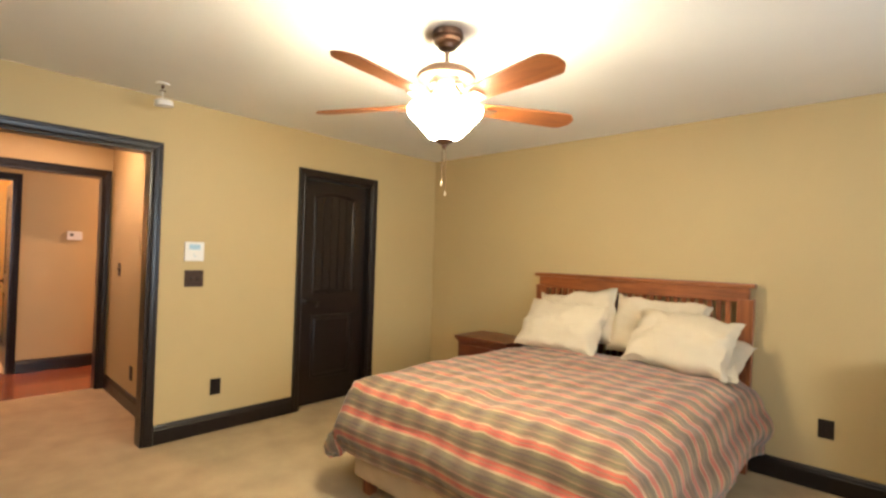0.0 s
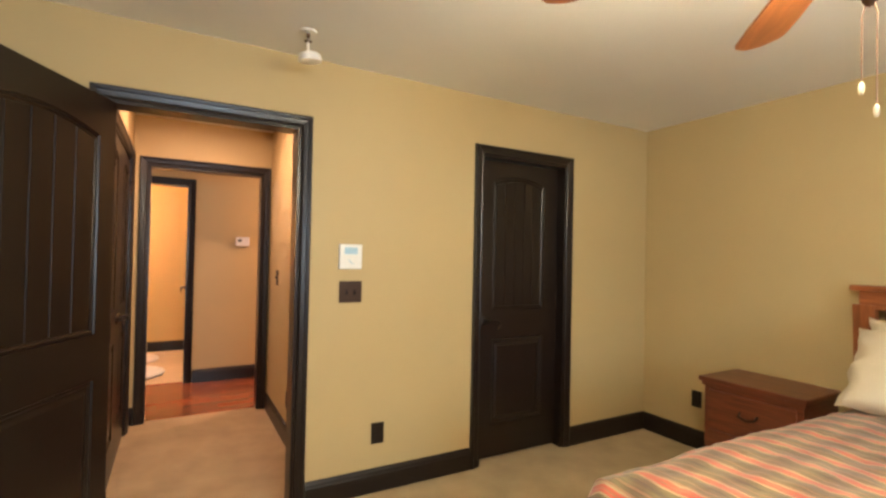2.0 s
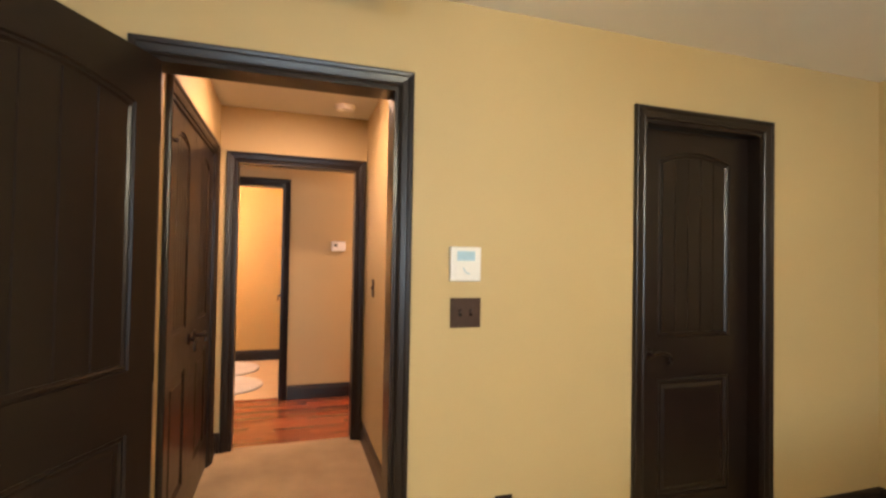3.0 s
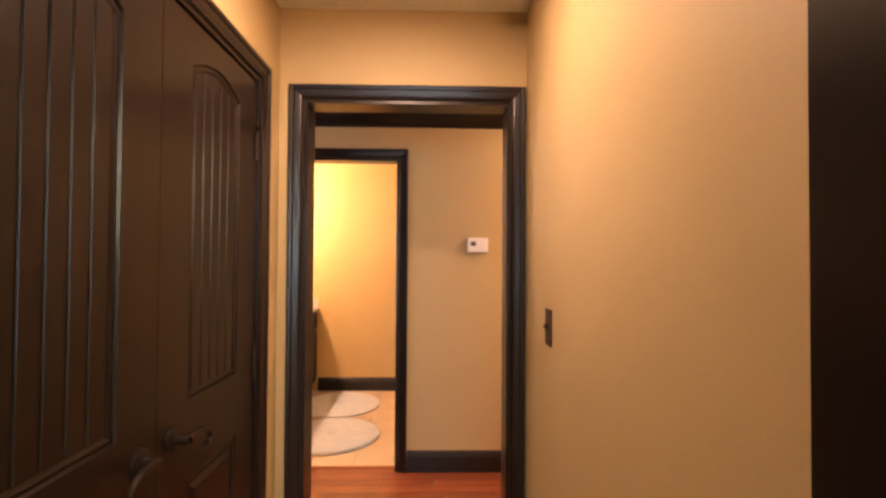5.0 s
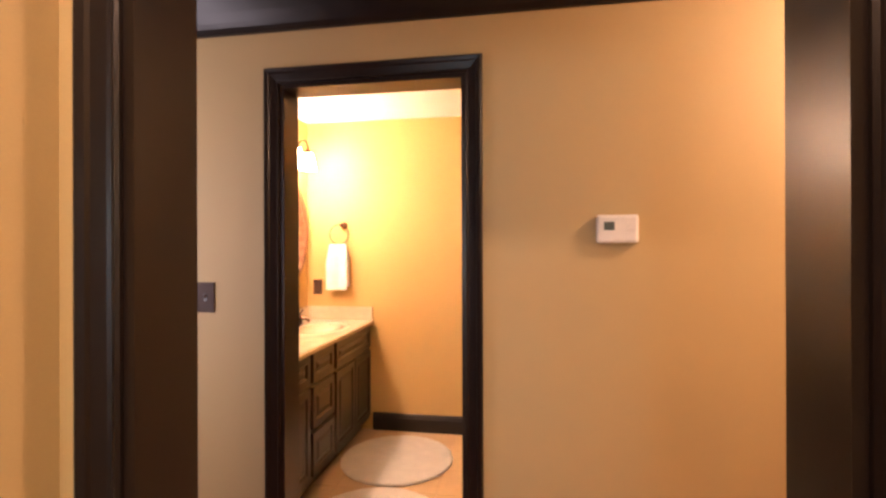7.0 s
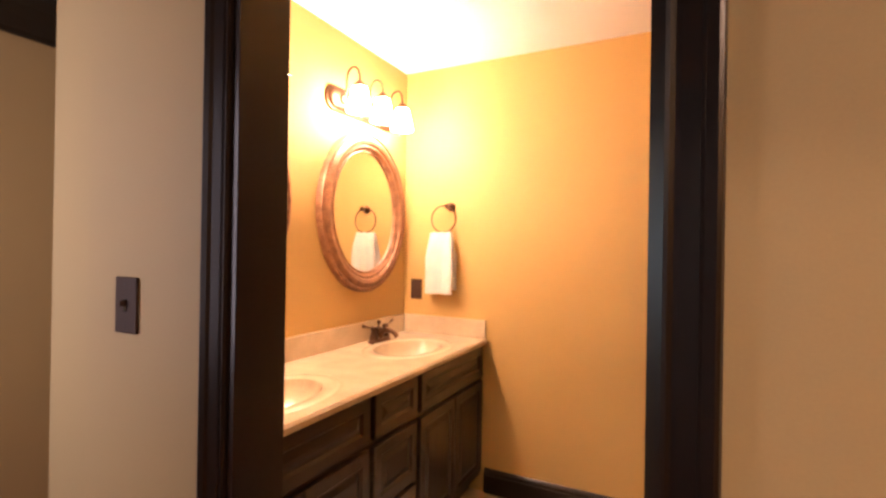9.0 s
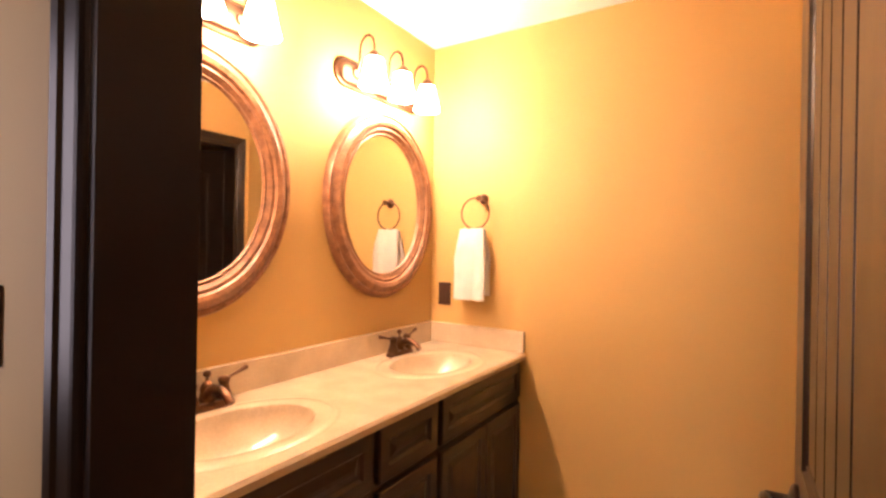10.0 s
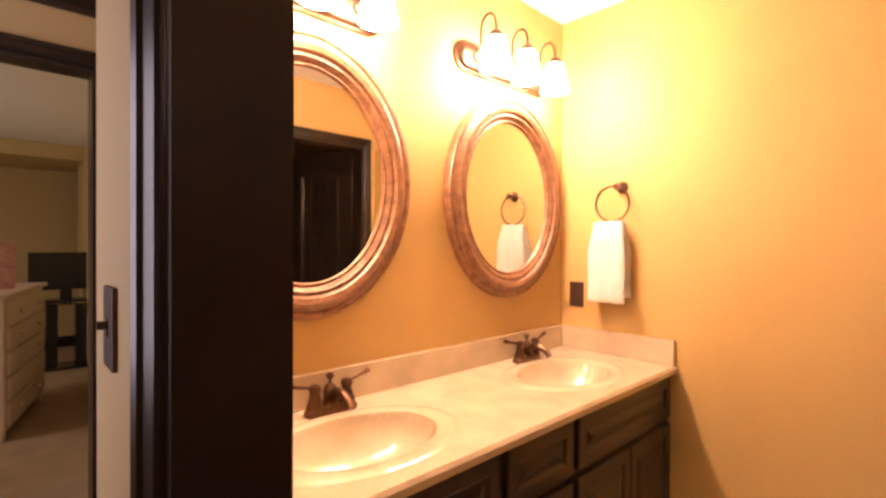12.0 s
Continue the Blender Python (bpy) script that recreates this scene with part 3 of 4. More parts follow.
# ================= bedroom =================
bed = thing("bed", pose(-1.125, 4.09, 0), "queen bed with a slatted cherry headboard against the wall", "bed")
hx = 0.757
for sg in (-1, 1):
    pb = bmesh.new()
    box(pb, sg * hx - 0.05, sg * hx + 0.05, -0.01, 0.05, 0, 1.16, 0.006)
    for v in pb.verts:
        if v.co.z > 1.0:
            v.co.x += sg * 0.03 * ((v.co.z - 1.0) / 0.16) ** 2
    part("post", pb, BEDWOOD_UP, bed)
part("top_rail", boxm(-hx - 0.05, hx + 0.05, -0.005, 0.045, 1.135, 1.235, 0.006), BEDWOOD, bed)
part("cap", boxm(-hx - 0.085, hx + 0.085, -0.03, 0.062, 1.235, 1.265, 0.008), BEDWOOD, bed)
part("lower_rail", boxm(-hx + 0.05, hx - 0.05, 0.0, 0.04, 0.52, 0.62, 0.005), BEDWOOD, bed)
n = 25
for i in range(n):
    x = -hx + 0.05 + (2 * hx - 0.1) * (i + 0.5) / n
    part("slat", boxm(x - 0.0155, x + 0.0155, 0.010, 0.030, 0.62, 1.135), BEDWOOD_UP, bed)
part("box_spring", boxm(-0.765, 0.765, -2.03, -0.03, 0.10, 0.36, 0.03), TICKING, bed, "beige fabric box spring")
part("mattress", boxm(-0.765, 0.765, -2.03, -0.03, 0.362, 0.60, 0.05), LINEN, bed, "cream mattress")
for x in (-0.7, 0.7):
    for y in (-1.95, -0.1):
        part("leg", boxm(x - 0.03, x + 0.03, y - 0.03, y + 0.03, 0, 0.10), BEDWOOD_UP, bed)


def cover():
    """The duvet as a sheet laid over the mattress: it rounds the edges, hangs with folds and is puffed by its filling."""
    bm = bmesh.new()
    uvl = bm.loops.layers.uv.new("UVMap")
    hw, foot, drop, rad = 0.850, 2.09, 0.35, 0.19
    nu, nv = 130, 130
    u0, v0 = hw + drop, foot + drop
    grid, flat = [], {}

    def fold(s, edge):
        """Distance past which the sheet bends down: along and down."""
        if s <= edge - rad:
            return s, 0.0
        a = (s - (edge - rad)) / rad
        if a < math.pi / 2:
            return edge - rad + rad * math.sin(a), rad * (1 - math.cos(a))
        return edge + 0.045 * math.sin(min(math.pi, 3.2 * (a - math.pi / 2))), rad + (s - (edge - rad) - rad * math.pi / 2)

    for j in range(nv + 1):
        row = []
        v = 0.07 + (v0 - 0.07) * j / nv
        for i in range(nu + 1):
            u = -u0 + 2 * u0 * i / nu
            au, du = fold(abs(u), hw)
            av, dv = fold(v, foot)
            d = math.sqrt(du * du + dv * dv) if du > rad * 0.3 and dv > rad * 0.3 else max(du, dv)
            d = min(d, drop + 0.5 * rad)
            puff = 0.018 * (noise.noise(Vector((u * 2.2, v * 2.2, 0.3))) + 0.55 * noise.noise(Vector((u * 6, v * 5, 1.3))) + 0.4 * noise.noise(Vector((u * 15, v * 12, 4.3))) + 0.25 * noise.noise(Vector((u * 27, v * 34, 8.3))))
            wave = min(1, d / 0.2) * (0.013 * math.sin(7.5 * v + 2.5 * noise.noise(Vector((v * 1.5, 0, 0)))) if du > dv else 0.013 * math.sin(8.5 * u + 2.0 * noise.noise(Vector((u * 2, 3, 0)))))
            x = math.copysign(au + (wave if du > dv else 0) + (0.02 if du > 0.05 else 0), u)
            y = -(av + (wave if dv >= du else 0))
            z = 0.685 - d + puff * (1 if d < 0.1 else 0.5) + 0.02 * math.cos(u * 1.5)
            if d > rad:
                x += math.copysign(puff * 0.8, u) if du > dv else 0
                y -= puff * 0.8 if dv >= du else 0
            if v < 0.40:
                z -= 0.05 * (0.40 - v) / 0.33
            vert = bm.verts.new((x, y, max(z, 0.17 + 0.02 * noise.noise(Vector((u * 3, v * 3, 9))))))
            flat[vert] = (u, v)
            row.append(vert)
        grid.append(row)
    for j in range(nv):
        for i in range(nu):
            f = bm.faces.new((grid[j][i], grid[j][i + 1], grid[j + 1][i + 1], grid[j + 1][i]))
            for lp in f.loops:
                lp[uvl].uv = flat[lp.vert]
    return bm


duvet = part("duvet", cover(), striped_cloth(), None, "", pose(-1.085, 4.09, 0), True)
tagged(duvet, "rumpled duvet striped in coral, cream and olive grey on the bed", "duvet")
so = duvet.modifiers.new("thickness", "SOLIDIFY")
so.thickness, so.offset = 0.025, -1


def pillow(w, h, t, seed):
    """A stuffed cushion with drawn-in seams and pointed corners."""
    bm = bmesh.new()
    n = 22
    sides = []
    for sg in (1, -1):
        g = []
        for j in range(n + 1):
            row = []
            for i in range(n + 1):
                a, b = 2 * i / n - 1, 2 * j / n - 1
                fill = max(0.0, (1 - a ** 4) * (1 - b ** 4)) ** 0.55
                x = a * w / 2 * (1 - 0.10 * (1 - b * b) * abs(a) ** 3 * 0 - 0.06 * (1 - abs(b) ** 3) * abs(a) ** 6)
                z = b * h / 2 * (1 - 0.09 * (1 - abs(a) ** 3) * abs(b) ** 6)
                y = sg * t / 2 * fill * (1 + 0.38 * noise.noise(Vector((a * 1.9 + seed, b * 1.9, sg)))) + 0.020 * noise.noise(Vector((a * 5 + seed, b * 4, 2)))
                row.append(bm.verts.new((x + 0.018 * noise.noise(Vector((a * 2 + seed, b * 3, 5))), y, z + 0.030 * noise.noise(Vector((a * 2.4 + seed, b * 1.5, 7))))))
            g.append(row)
        sides.append(g)
        for j in range(n):
            for i in range(n):
                bm.faces.new((g[j][i], g[j][i + 1], g[j + 1][i + 1], g[j + 1][i]))
    bmesh.ops.remove_doubles(bm, verts=bm.verts, dist=0.0015)
    return bm


PROPPED, LEANING = "cream cotton pillow propped against the headboard", "plump cream pillow leaning on another pillow"
for x, y, z, tilt, roll, rz, w, sd, lab in ((-1.49, 3.94, 0.925, -20, -8, 2, 0.68, 1.0, PROPPED), (-0.86, 3.94, 0.910, -20, 3, -3, 0.68, 4.0, PROPPED),
                                            (-1.51, 3.74, 0.865, -40, 2, 5, 0.67, 7.0, LEANING), (-0.64, 3.74, 0.870, -42, 3, -5, 0.66, 9.0, LEANING),
                                            (-0.62, 3.87, 0.770, -68, 0, -4, 0.70, 12.0, "flattened cream pillow under another pillow")):
    ob = part("pillow", pillow(w, 0.46, 0.17, sd), LINEN, None, "", pose(x, y, z, tilt, roll, rz), True)
    tagged(ob, lab, "pillow", "pillows on the bed")


def nightstand(m, w=0.55, d=0.40, h=0.65):
    root = thing("nightstand", m, "red-brown wooden nightstand with two drawers beside the bed", "nightstand")
    part("top", boxm(-0.025, w + 0.025, -d - 0.03, 0.0, h - 0.03, h, 0.006), NIGHTWOOD, root)
    bm = boxm(0, w, -d, 0, 0.08, h - 0.055, 0.004)
    box(bm, -0.012, w + 0.012, -d - 0.015, 0, h - 0.055, h - 0.03, 0.004)
    for x in (0.0, w - 0.05):
        for y in (-d, -0.05):
            box(bm, x, x + 0.05, y, y + 0.05, 0, 0.08)
    part("body", bm, NIGHTWOOD, root)
    for z0, z1 in ((0.11, 0.33), (0.35, 0.575)):
        dr = part("drawer", boxm(0.03, w - 0.03, -d - 0.016, -d, z0, z1, 0.005), NIGHTWOOD, root)
        part("handle", tube([(w / 2 - 0.05, -d - 0.016, (z0 + z1) / 2 + 0.02), (w / 2 - 0.045, -d - 0.04, (z0 + z1) / 2), (w / 2, -d - 0.045, (z0 + z1) / 2 - 0.012), (w / 2 + 0.045, -d - 0.04, (z0 + z1) / 2), (w / 2 + 0.05, -d - 0.016, (z0 + z1) / 2 + 0.02)], 0.006, 8), BLACKMETAL, dr, "dark metal pull", smooth=True)
    return root


nightstand(pose(-2.60, 4.17, 0))
far_stand = nightstand(pose(0.40, 4.17, 0), 0.62, 0.42, 0.85)
tagged(far_stand, "tall red-brown wooden chest with two drawers by the wall", "chest")


def ceiling_fan(m):
    root = thing("ceiling_fan", m, "bronze ceiling fan with five wooden blades and a lit bowl", "ceiling fan")
    part("canopy", lathe(((0.0, 0.0), (0.070, 0.0), (0.074, -0.012), (0.074, -0.030), (0.068, -0.036), (0.064, -0.040), (0.062, -0.056), (0.050, -0.062), (0.046, -0.068), (0.040, -0.082), (0.022, -0.092), (0, -0.092))), FANMETAL, root, smooth=True)
    part("rod", lathe(((0.011, -0.09), (0.011, -0.175)), 14), FANMETAL, root, smooth=True)
    part("motor", lathe(((0.0, -0.160), (0.028, -0.160), (0.032, -0.168), (0.070, -0.172), (0.108, -0.184), (0.134, -0.204), (0.140, -0.222), (0.136, -0.232), (0.112, -0.238), (0.080, -0.240), (0, -0.240))), FANMETAL, root, smooth=True)
    part("motor_plate", lathe(((0.078, -0.240), (0.078, -0.262), (0.070, -0.270), (0, -0.270)), 32), PEWTER, root, "pale metal plate under the motor", smooth=True)
    part("switch_housing", lathe(((0, -0.270), (0.046, -0.270), (0.050, -0.284), (0.042, -0.300), (0.030, -0.310), (0.034, -0.326), (0.044, -0.336), (0, -0.340))), FANMETAL, root, smooth=True)
    part("light_bowl", lathe(((0.152, -0.352), (0.168, -0.358), (0.176, -0.372), (0.174, -0.386), (0.158, -0.408), (0.128, -0.440), (0.100, -0.472), (0.072, -0.498), (0.045, -0.510), (0.0, -0.512)), 40), BOWLGLASS, root, "lit frosted glass bowl", smooth=True)
    for k in range(3):
        ca, sa = math.cos(2.1 * k + 0.5), math.sin(2.1 * k + 0.5)
        part("bulb", lathe(((0, -0.352), (0.012, -0.354), (0.016, -0.366), (0.026, -0.384), (0.028, -0.398), (0.018, -0.414), (0, -0.420)), 16, (0.075 * ca, 0.075 * sa, 0)), BULBGLASS, root, "lit bulb", smooth=True)
    part("finial", lathe(((0.0, -0.508), (0.046, -0.511), (0.044, -0.518), (0.026, -0.528), (0.014, -0.534), (0.012, -0.545), (0.006, -0.552), (0, -0.556)), 20), FANMETAL, root, smooth=True)
    for a in (62, 134, 206, 278, 350):
        q = pose(0, 0, -0.350, 0, 0, a)
        arm = boxm(0.05, 0.09, -0.018, 0.018, 0.082, 0.090, 0.002)
        tube([(0.07, 0, 0.085), (0.12, 0.0, 0.02), (0.19, 0.02, -0.006)], 0.008, 8, arm)
        tube([(0.07, 0, 0.085), (0.12, 0.0, 0.02), (0.19, -0.02, -0.006)], 0.008, 8, arm)
        box(arm, 0.18, 0.25, -0.035, 0.035, -0.006, -0.001)
        part("blade_arm", arm, FANMETAL, root, m=q)
        bm = bmesh.new()
        pts = [(0.18, -0.052), (0.50, -0.070), (0.625, -0.072), (0.645, -0.066), (0.676, -0.034), (0.682, -0.020), (0.682, 0.020), (0.676, 0.034), (0.645, 0.066), (0.625, 0.072), (0.50, 0.070), (0.18, 0.052)]
        lo, hi = [bm.verts.new((x, y, -0.003)) for x, y in pts], [bm.verts.new((x, y, 0.004)) for x, y in pts]
        bm.faces.new(lo[::-1])
        bm.faces.new(hi)
        for i in range(len(pts)):
            j = (i + 1) % len(pts)
            bm.faces.new((lo[i], lo[j], hi[j], hi[i]))
        part("blade", bm, BLADE, root, m=q @ pose(0, 0, 0.005, -12, 0, 0))
    for x, ln in ((0.012, 0.20), (-0.012, 0.15)):
        ch = tube([(x * 0.4, 0, -0.545), (x, 0, -0.57), (x, 0, -0.55 - ln)], 0.0016, 6)
        part("pull_chain", ch, FANMETAL, root)
        part("chain_knob", lathe(((0, 0), (0.004, -0.003), (0.0055, -0.014), (0.003, -0.024), (0, -0.026)), 12, (x, 0, -0.55 - ln)), LINEN, root, smooth=True)


ceiling_fan(pose(-1.168, 1.982, H))


def wall_plate(name, m, w, h, mat, label, category, kind):
    """A bevelled plate with rockers, toggles or sockets; local -y is out from the wall."""
    root = thing(name, m, label, category)
    part("plate", boxm(-w / 2, w / 2, -0.007, 0, -h / 2, h / 2, 0.003), mat, root)
    gangs = 2 if kind == "double" else 1
    for g in range(gangs):
        x = (g - (gangs - 1) / 2) * 0.046
        if kind in ("double", "toggle"):
            part("toggle_slot", boxm(x - 0.006, x + 0.006, -0.0085, -0.007, -0.013, 0.013), BLACKPL, root)
            part("toggle", boxm(x - 0.004, x + 0.004, -0.020, -0.007, -0.002, 0.010, 0.001), mat, root)
        if kind == "outlet":
            for z in (-0.022, 0.022):
                part("socket", lathe(((0, -0.0075), (0.0165, -0.0075), (0.0165, -0.009), (0, -0.009)), 16, (x, 0, z), axis="y"), mat, root)
        for z in (-0.045, 0.045):
            part("screw", lathe(((0, -0.007), (0.003, -0.0075), (0, -0.009)), 8, (x, 0, z), axis="y"), BLACKMETAL, root)
    return root


FX = lambda x, y, z: pose(x, y, z, 0, 0, 90)      # on a wall that faces +x
FY = lambda x, y, z: pose(x, y, z, 0, 0, 180)     # on a wall that faces +y
FN = lambda x, y, z: pose(x, y, z)                # on a wall that faces -y
wall_plate("light_switch", FX(XW, 1.675, 1.163), 0.132, 0.122, PLATE, "brown double light switch on the bedroom wall", "light switch", "double")
wall_plate("wall_outlet", FX(XW, 1.858, 0.338), 0.078, 0.122, TRIM, "dark brown wall outlet above the skirting board", "outlet", "outlet")
wall_plate("wall_outlet", FN(0.085, YW, 0.385), 0.082, 0.118, TRIM, "dark brown wall outlet beside the bed", "outlet", "outlet")
wall_plate("light_switch", FN(-4.815, HN, 1.17), 0.075, 0.122, PLATE, "brown light switch on the passage wall", "light switch", "toggle")
wall_plate("wall_outlet", FN(-4.32, HN, 0.31), 0.075, 0.12, TRIM, "dark brown wall outlet in the passage", "outlet", "outlet")
wall_plate("light_switch", FX(XB, -0.122, 1.230), 0.075, 0.12, PLATE, "brown light switch beside the bathroom door", "light switch", "toggle")
wall_plate("wall_outlet", FX(XT, -0.510, 1.12), 0.075, 0.12, PLATE, "brown wall outlet above the vanity splashback", "outlet", "outlet")
wall_plate("wall_outlet", FN(-2.92, YW, 0.36), 0.075, 0.12, TRIM, "dark brown wall outlet behind the nightstand", "outlet", "outlet")

al = thing("alarm_keypad", FX(XW, 1.668, 1.362), "white alarm keypad with a pale blue display", "keypad")
part("case", boxm(-0.066, 0.066, -0.022, 0, -0.070, 0.070, 0.006), WHITEPL, al)
part("display", boxm(-0.038, 0.038, -0.024, -0.022, 0.014, 0.052), LCD, al, "pale blue display")
part("flap", boxm(-0.048, 0.048, -0.026, -0.022, -0.060, 0.004, 0.002), WHITEPL, al)
part("latch", tube([(-0.012, -0.026, -0.015), (-0.008, -0.027, -0.027), (0.004, -0.027, -0.037), (0.016, -0.026, -0.040)], 0.002, 6), LCD, al)

th = thing("thermostat", FX(XB, 1.438, 1.485), "white thermostat with a small grey display", "thermostat")
part("case", boxm(-0.068, 0.068, -0.032, 0, -0.048, 0.048, 0.010), WHITEPL, th)
part("display", boxm(-0.046, -0.012, -0.0335, -0.032, -0.004, 0.024), DARKLCD, th, "grey display")
for i in range(2):
    part("button", boxm(0.030, 0.050, -0.034, -0.032, -0.006 + i * 0.018, 0.004 + i * 0.018, 0.001), WHITEPL, th)

sp = thing("sprinkler", pose(-3.07, 1.335, H), "fire sprinkler with a white shield hanging under the ceiling", "sprinkler")
part("stem", lathe(((0.005, -0.04), (0.005, -0.105)), 10), WHITEPL, sp)
part("shield", lathe(((0, -0.098), (0.040, -0.100), (0.052, -0.108), (0.054, -0.138), (0.046, -0.142), (0, -0.142)), 24), WHITEPL, sp, "white plastic shield", m=pose(0, 0, 0, 6, 4, 0), smooth=True)
part("escutcheon", lathe(((0, 0), (0.042, 0), (0.040, -0.006), (0.020, -0.010), (0, -0.010)), 20), WHITEPL, sp, smooth=True)
part("nozzle", lathe(((0.009, -0.008), (0.008, -0.03), (0.003, -0.034), (0.003, -0.045), (0.018, -0.047), (0.018, -0.049), (0, -0.049)), 14), BRONZE, sp, smooth=True)


def detector(m, label):
    root = thing("smoke_detector", m, label, "smoke detector")
    part("base", lathe(((0, 0), (0.070, 0), (0.070, 0.012), (0.066, 0.016), (0, 0.016)), 28), WHITEPL, root, smooth=True)
    part("cover", lathe(((0.064, 0.016), (0.062, 0.030), (0.050, 0.040), (0.020, 0.043), (0, 0.043)), 28), WHITEPL, root, smooth=True)


detector(pose(-4.93, 1.33, H, 180, 0, 0), "round white smoke detector on the passage ceiling")

can = thing("recessed_light", pose(-4.42, 0.99, H), "lit recessed ceiling light in the passage", "ceiling light")
part("trim_ring", lathe(((0.075, 0.0), (0.098, 0.0), (0.098, -0.004), (0.078, -0.008), (0.075, 0.0)), 32), WHITEPL, can, smooth=True)
part("lens", lathe(((0, -0.003), (0.075, -0.003), (0.075, -0.005), (0.0, -0.018)), 28), CANGLASS, can, "glowing lens", smooth=True)

hl = thing("flush_light", pose(-5.85, 2.55, H), "lit frosted flush light on the hall ceiling", "ceiling light")
part("pan", lathe(((0, 0), (0.15, 0), (0.15, -0.02), (0, -0.02)), 32), FANMETAL, hl, smooth=True)
part("globe", lathe(((0.14, -0.02), (0.145, -0.04), (0.125, -0.075), (0.08, -0.10), (0, -0.11)), 32), HALLGLASS, hl, "glowing globe", smooth=True)

hatch = thing("attic_hatch", pose(-6.0, 0.22, H), "painted attic hatch panel in the hall ceiling", "hatch")
part("panel", boxm(-0.22, 0.22, -0.30, 0.30, -0.008, 0, 0.002), CEIL, hatch)
hf = boxm(-0.26, 0.26, -0.34, -0.302, -0.014, 0, 0.003)
box(hf, -0.26, 0.26, 0.302, 0.34, -0.014, 0, 0.003)
box(hf, -0.26, -0.222, -0.302, 0.302, -0.014, 0, 0.003)
box(hf, 0.222, 0.26, -0.302, 0.302, -0.014, 0, 0.003)
part("frame", hf, CEIL, hatch)

vent = thing("ceiling_vent", pose(-6.17, 0.97, H), "white louvred air vent in the hall ceiling", "vent")
vf = boxm(-0.10, 0.10, -0.29, -0.262, -0.010, 0)
box(vf, -0.10, 0.10, 0.262, 0.29, -0.010, 0)
box(vf, -0.10, -0.075, -0.262, 0.262, -0.010, 0)
box(vf, 0.075, 0.10, -0.262, 0.262, -0.010, 0)
for y in (-0.088, 0.088):
    box(vf, -0.075, 0.075, y - 0.006, y + 0.006, -0.009, 0)
part("frame", vf, WHITEPL, vent)
part("backing", boxm(-0.075, 0.075, -0.262, 0.262, -0.003, -0.001), GROUT, vent)
for i in range(9):
    x = -0.066 + i * 0.0165
    part("slat", boxm(-0.006, 0.006, -0.262, 0.262, -0.0007, 0.0007), WHITEPL, vent, m=pose(x, 0, -0.006, 0, 32, 0))

# ================= bathroom =================
XV0, XV1, YF, ZC = XT, XB - T, -0.052, 0.862


def basin_top():
    """The moulded top: a slab whose two oval basins sink below it, ringed by a raised lip."""
    bm = bmesh.new()
    nx, ny = 320, 112
    basins = ((-7.857, -0.305), (-6.93, -0.305))
    x0, x1, y0, y1 = XV0, XV1, YM, YF
    g = []
    for j in range(ny + 1):
        row = []
        for i in range(nx + 1):
            x, y = x0 + (x1 - x0) * i / nx, y0 + (y1 - y0) * j / ny
            z = ZC
            for cx, cy in basins:
                r = math.hypot((x - cx) / 0.215, (y - cy) / 0.150)
                if r < 1.0:
                    z = ZC - 0.004 - 0.115 * (1 - r ** 2.6) ** 0.75
                elif r < 1.38:
                    z = ZC + 0.004 * (math.sin((r - 1.0) / 0.38 * math.pi)) - (0.002 if r > 1.3 else 0)
            row.append(bm.verts.new((x, y, z)))
        g.append(row)
    for j in range(ny):
        for i in range(nx):
            bm.faces.new((g[j][i], g[j][i + 1], g[j + 1][i + 1], g[j + 1][i]))
    edge = g[ny]
    mid = [bm.verts.new((v.co.x, YF + 0.008, ZC - 0.010)) for v in edge]
    low = [bm.verts.new((v.co.x, YF + 0.006, ZC - 0.030)) for v in edge]
    und = [bm.verts.new((v.co.x, YF - 0.05, ZC - 0.030)) for v in edge]
    for a, b in ((edge, mid), (mid, low), (low, und)):
        for i in range(nx):
            bm.faces.new((a[i], a[i + 1], b[i + 1], b[i]))
    return bm


top = thing("countertop", pose(0, 0, 0), "glossy cream cultured marble top with two oval basins", "countertop")
part("slab", basin_top(), MARBLE, top, smooth=True)
part("splashback", boxm(XV0 + 0.02, XV1, YM, YM + 0.020, ZC, ZC + 0.105, 0.003), MARBLE, top)
part("side_splash", boxm(XV0, XV0 + 0.020, YM, YF, ZC, ZC + 0.105, 0.003), MARBLE, top)
for cx in (-7.857, -6.93):
    part("drain", lathe(((0, 0), (0.022, 0.0), (0.020, 0.004), (0, 0.004)), 16, (cx, -0.305, ZC - 0.118)), BRONZE, top, smooth=True)


def raised_panel(x0, x1, z0, z1):
    """A raised-panel front: frame, sunk ogee and raised field; local y = 0 at the face of the cabinet, out is +y."""
    bm = bmesh.new()
    rings = []
    for ins, d in ((0, 0), (0, 0.016), (0.004, 0.020), (0.042, 0.020), (0.050, 0.011), (0.058, 0.011), (0.078, 0.019)):
        rings.append([bm.verts.new(p) for p in ((x0 + ins, d, z0 + ins), (x1 - ins, d, z0 + ins), (x1 - ins, d, z1 - ins), (x0 + ins, d, z1 - ins))])
    for a, b in zip(rings, rings[1:]):
        for i in range(4):
            bm.faces.new((a[i], a[(i + 1) % 4], b[(i + 1) % 4], b[i]))
    bm.faces.new(rings[-1])
    bm.faces.new(rings[0])
    return bm


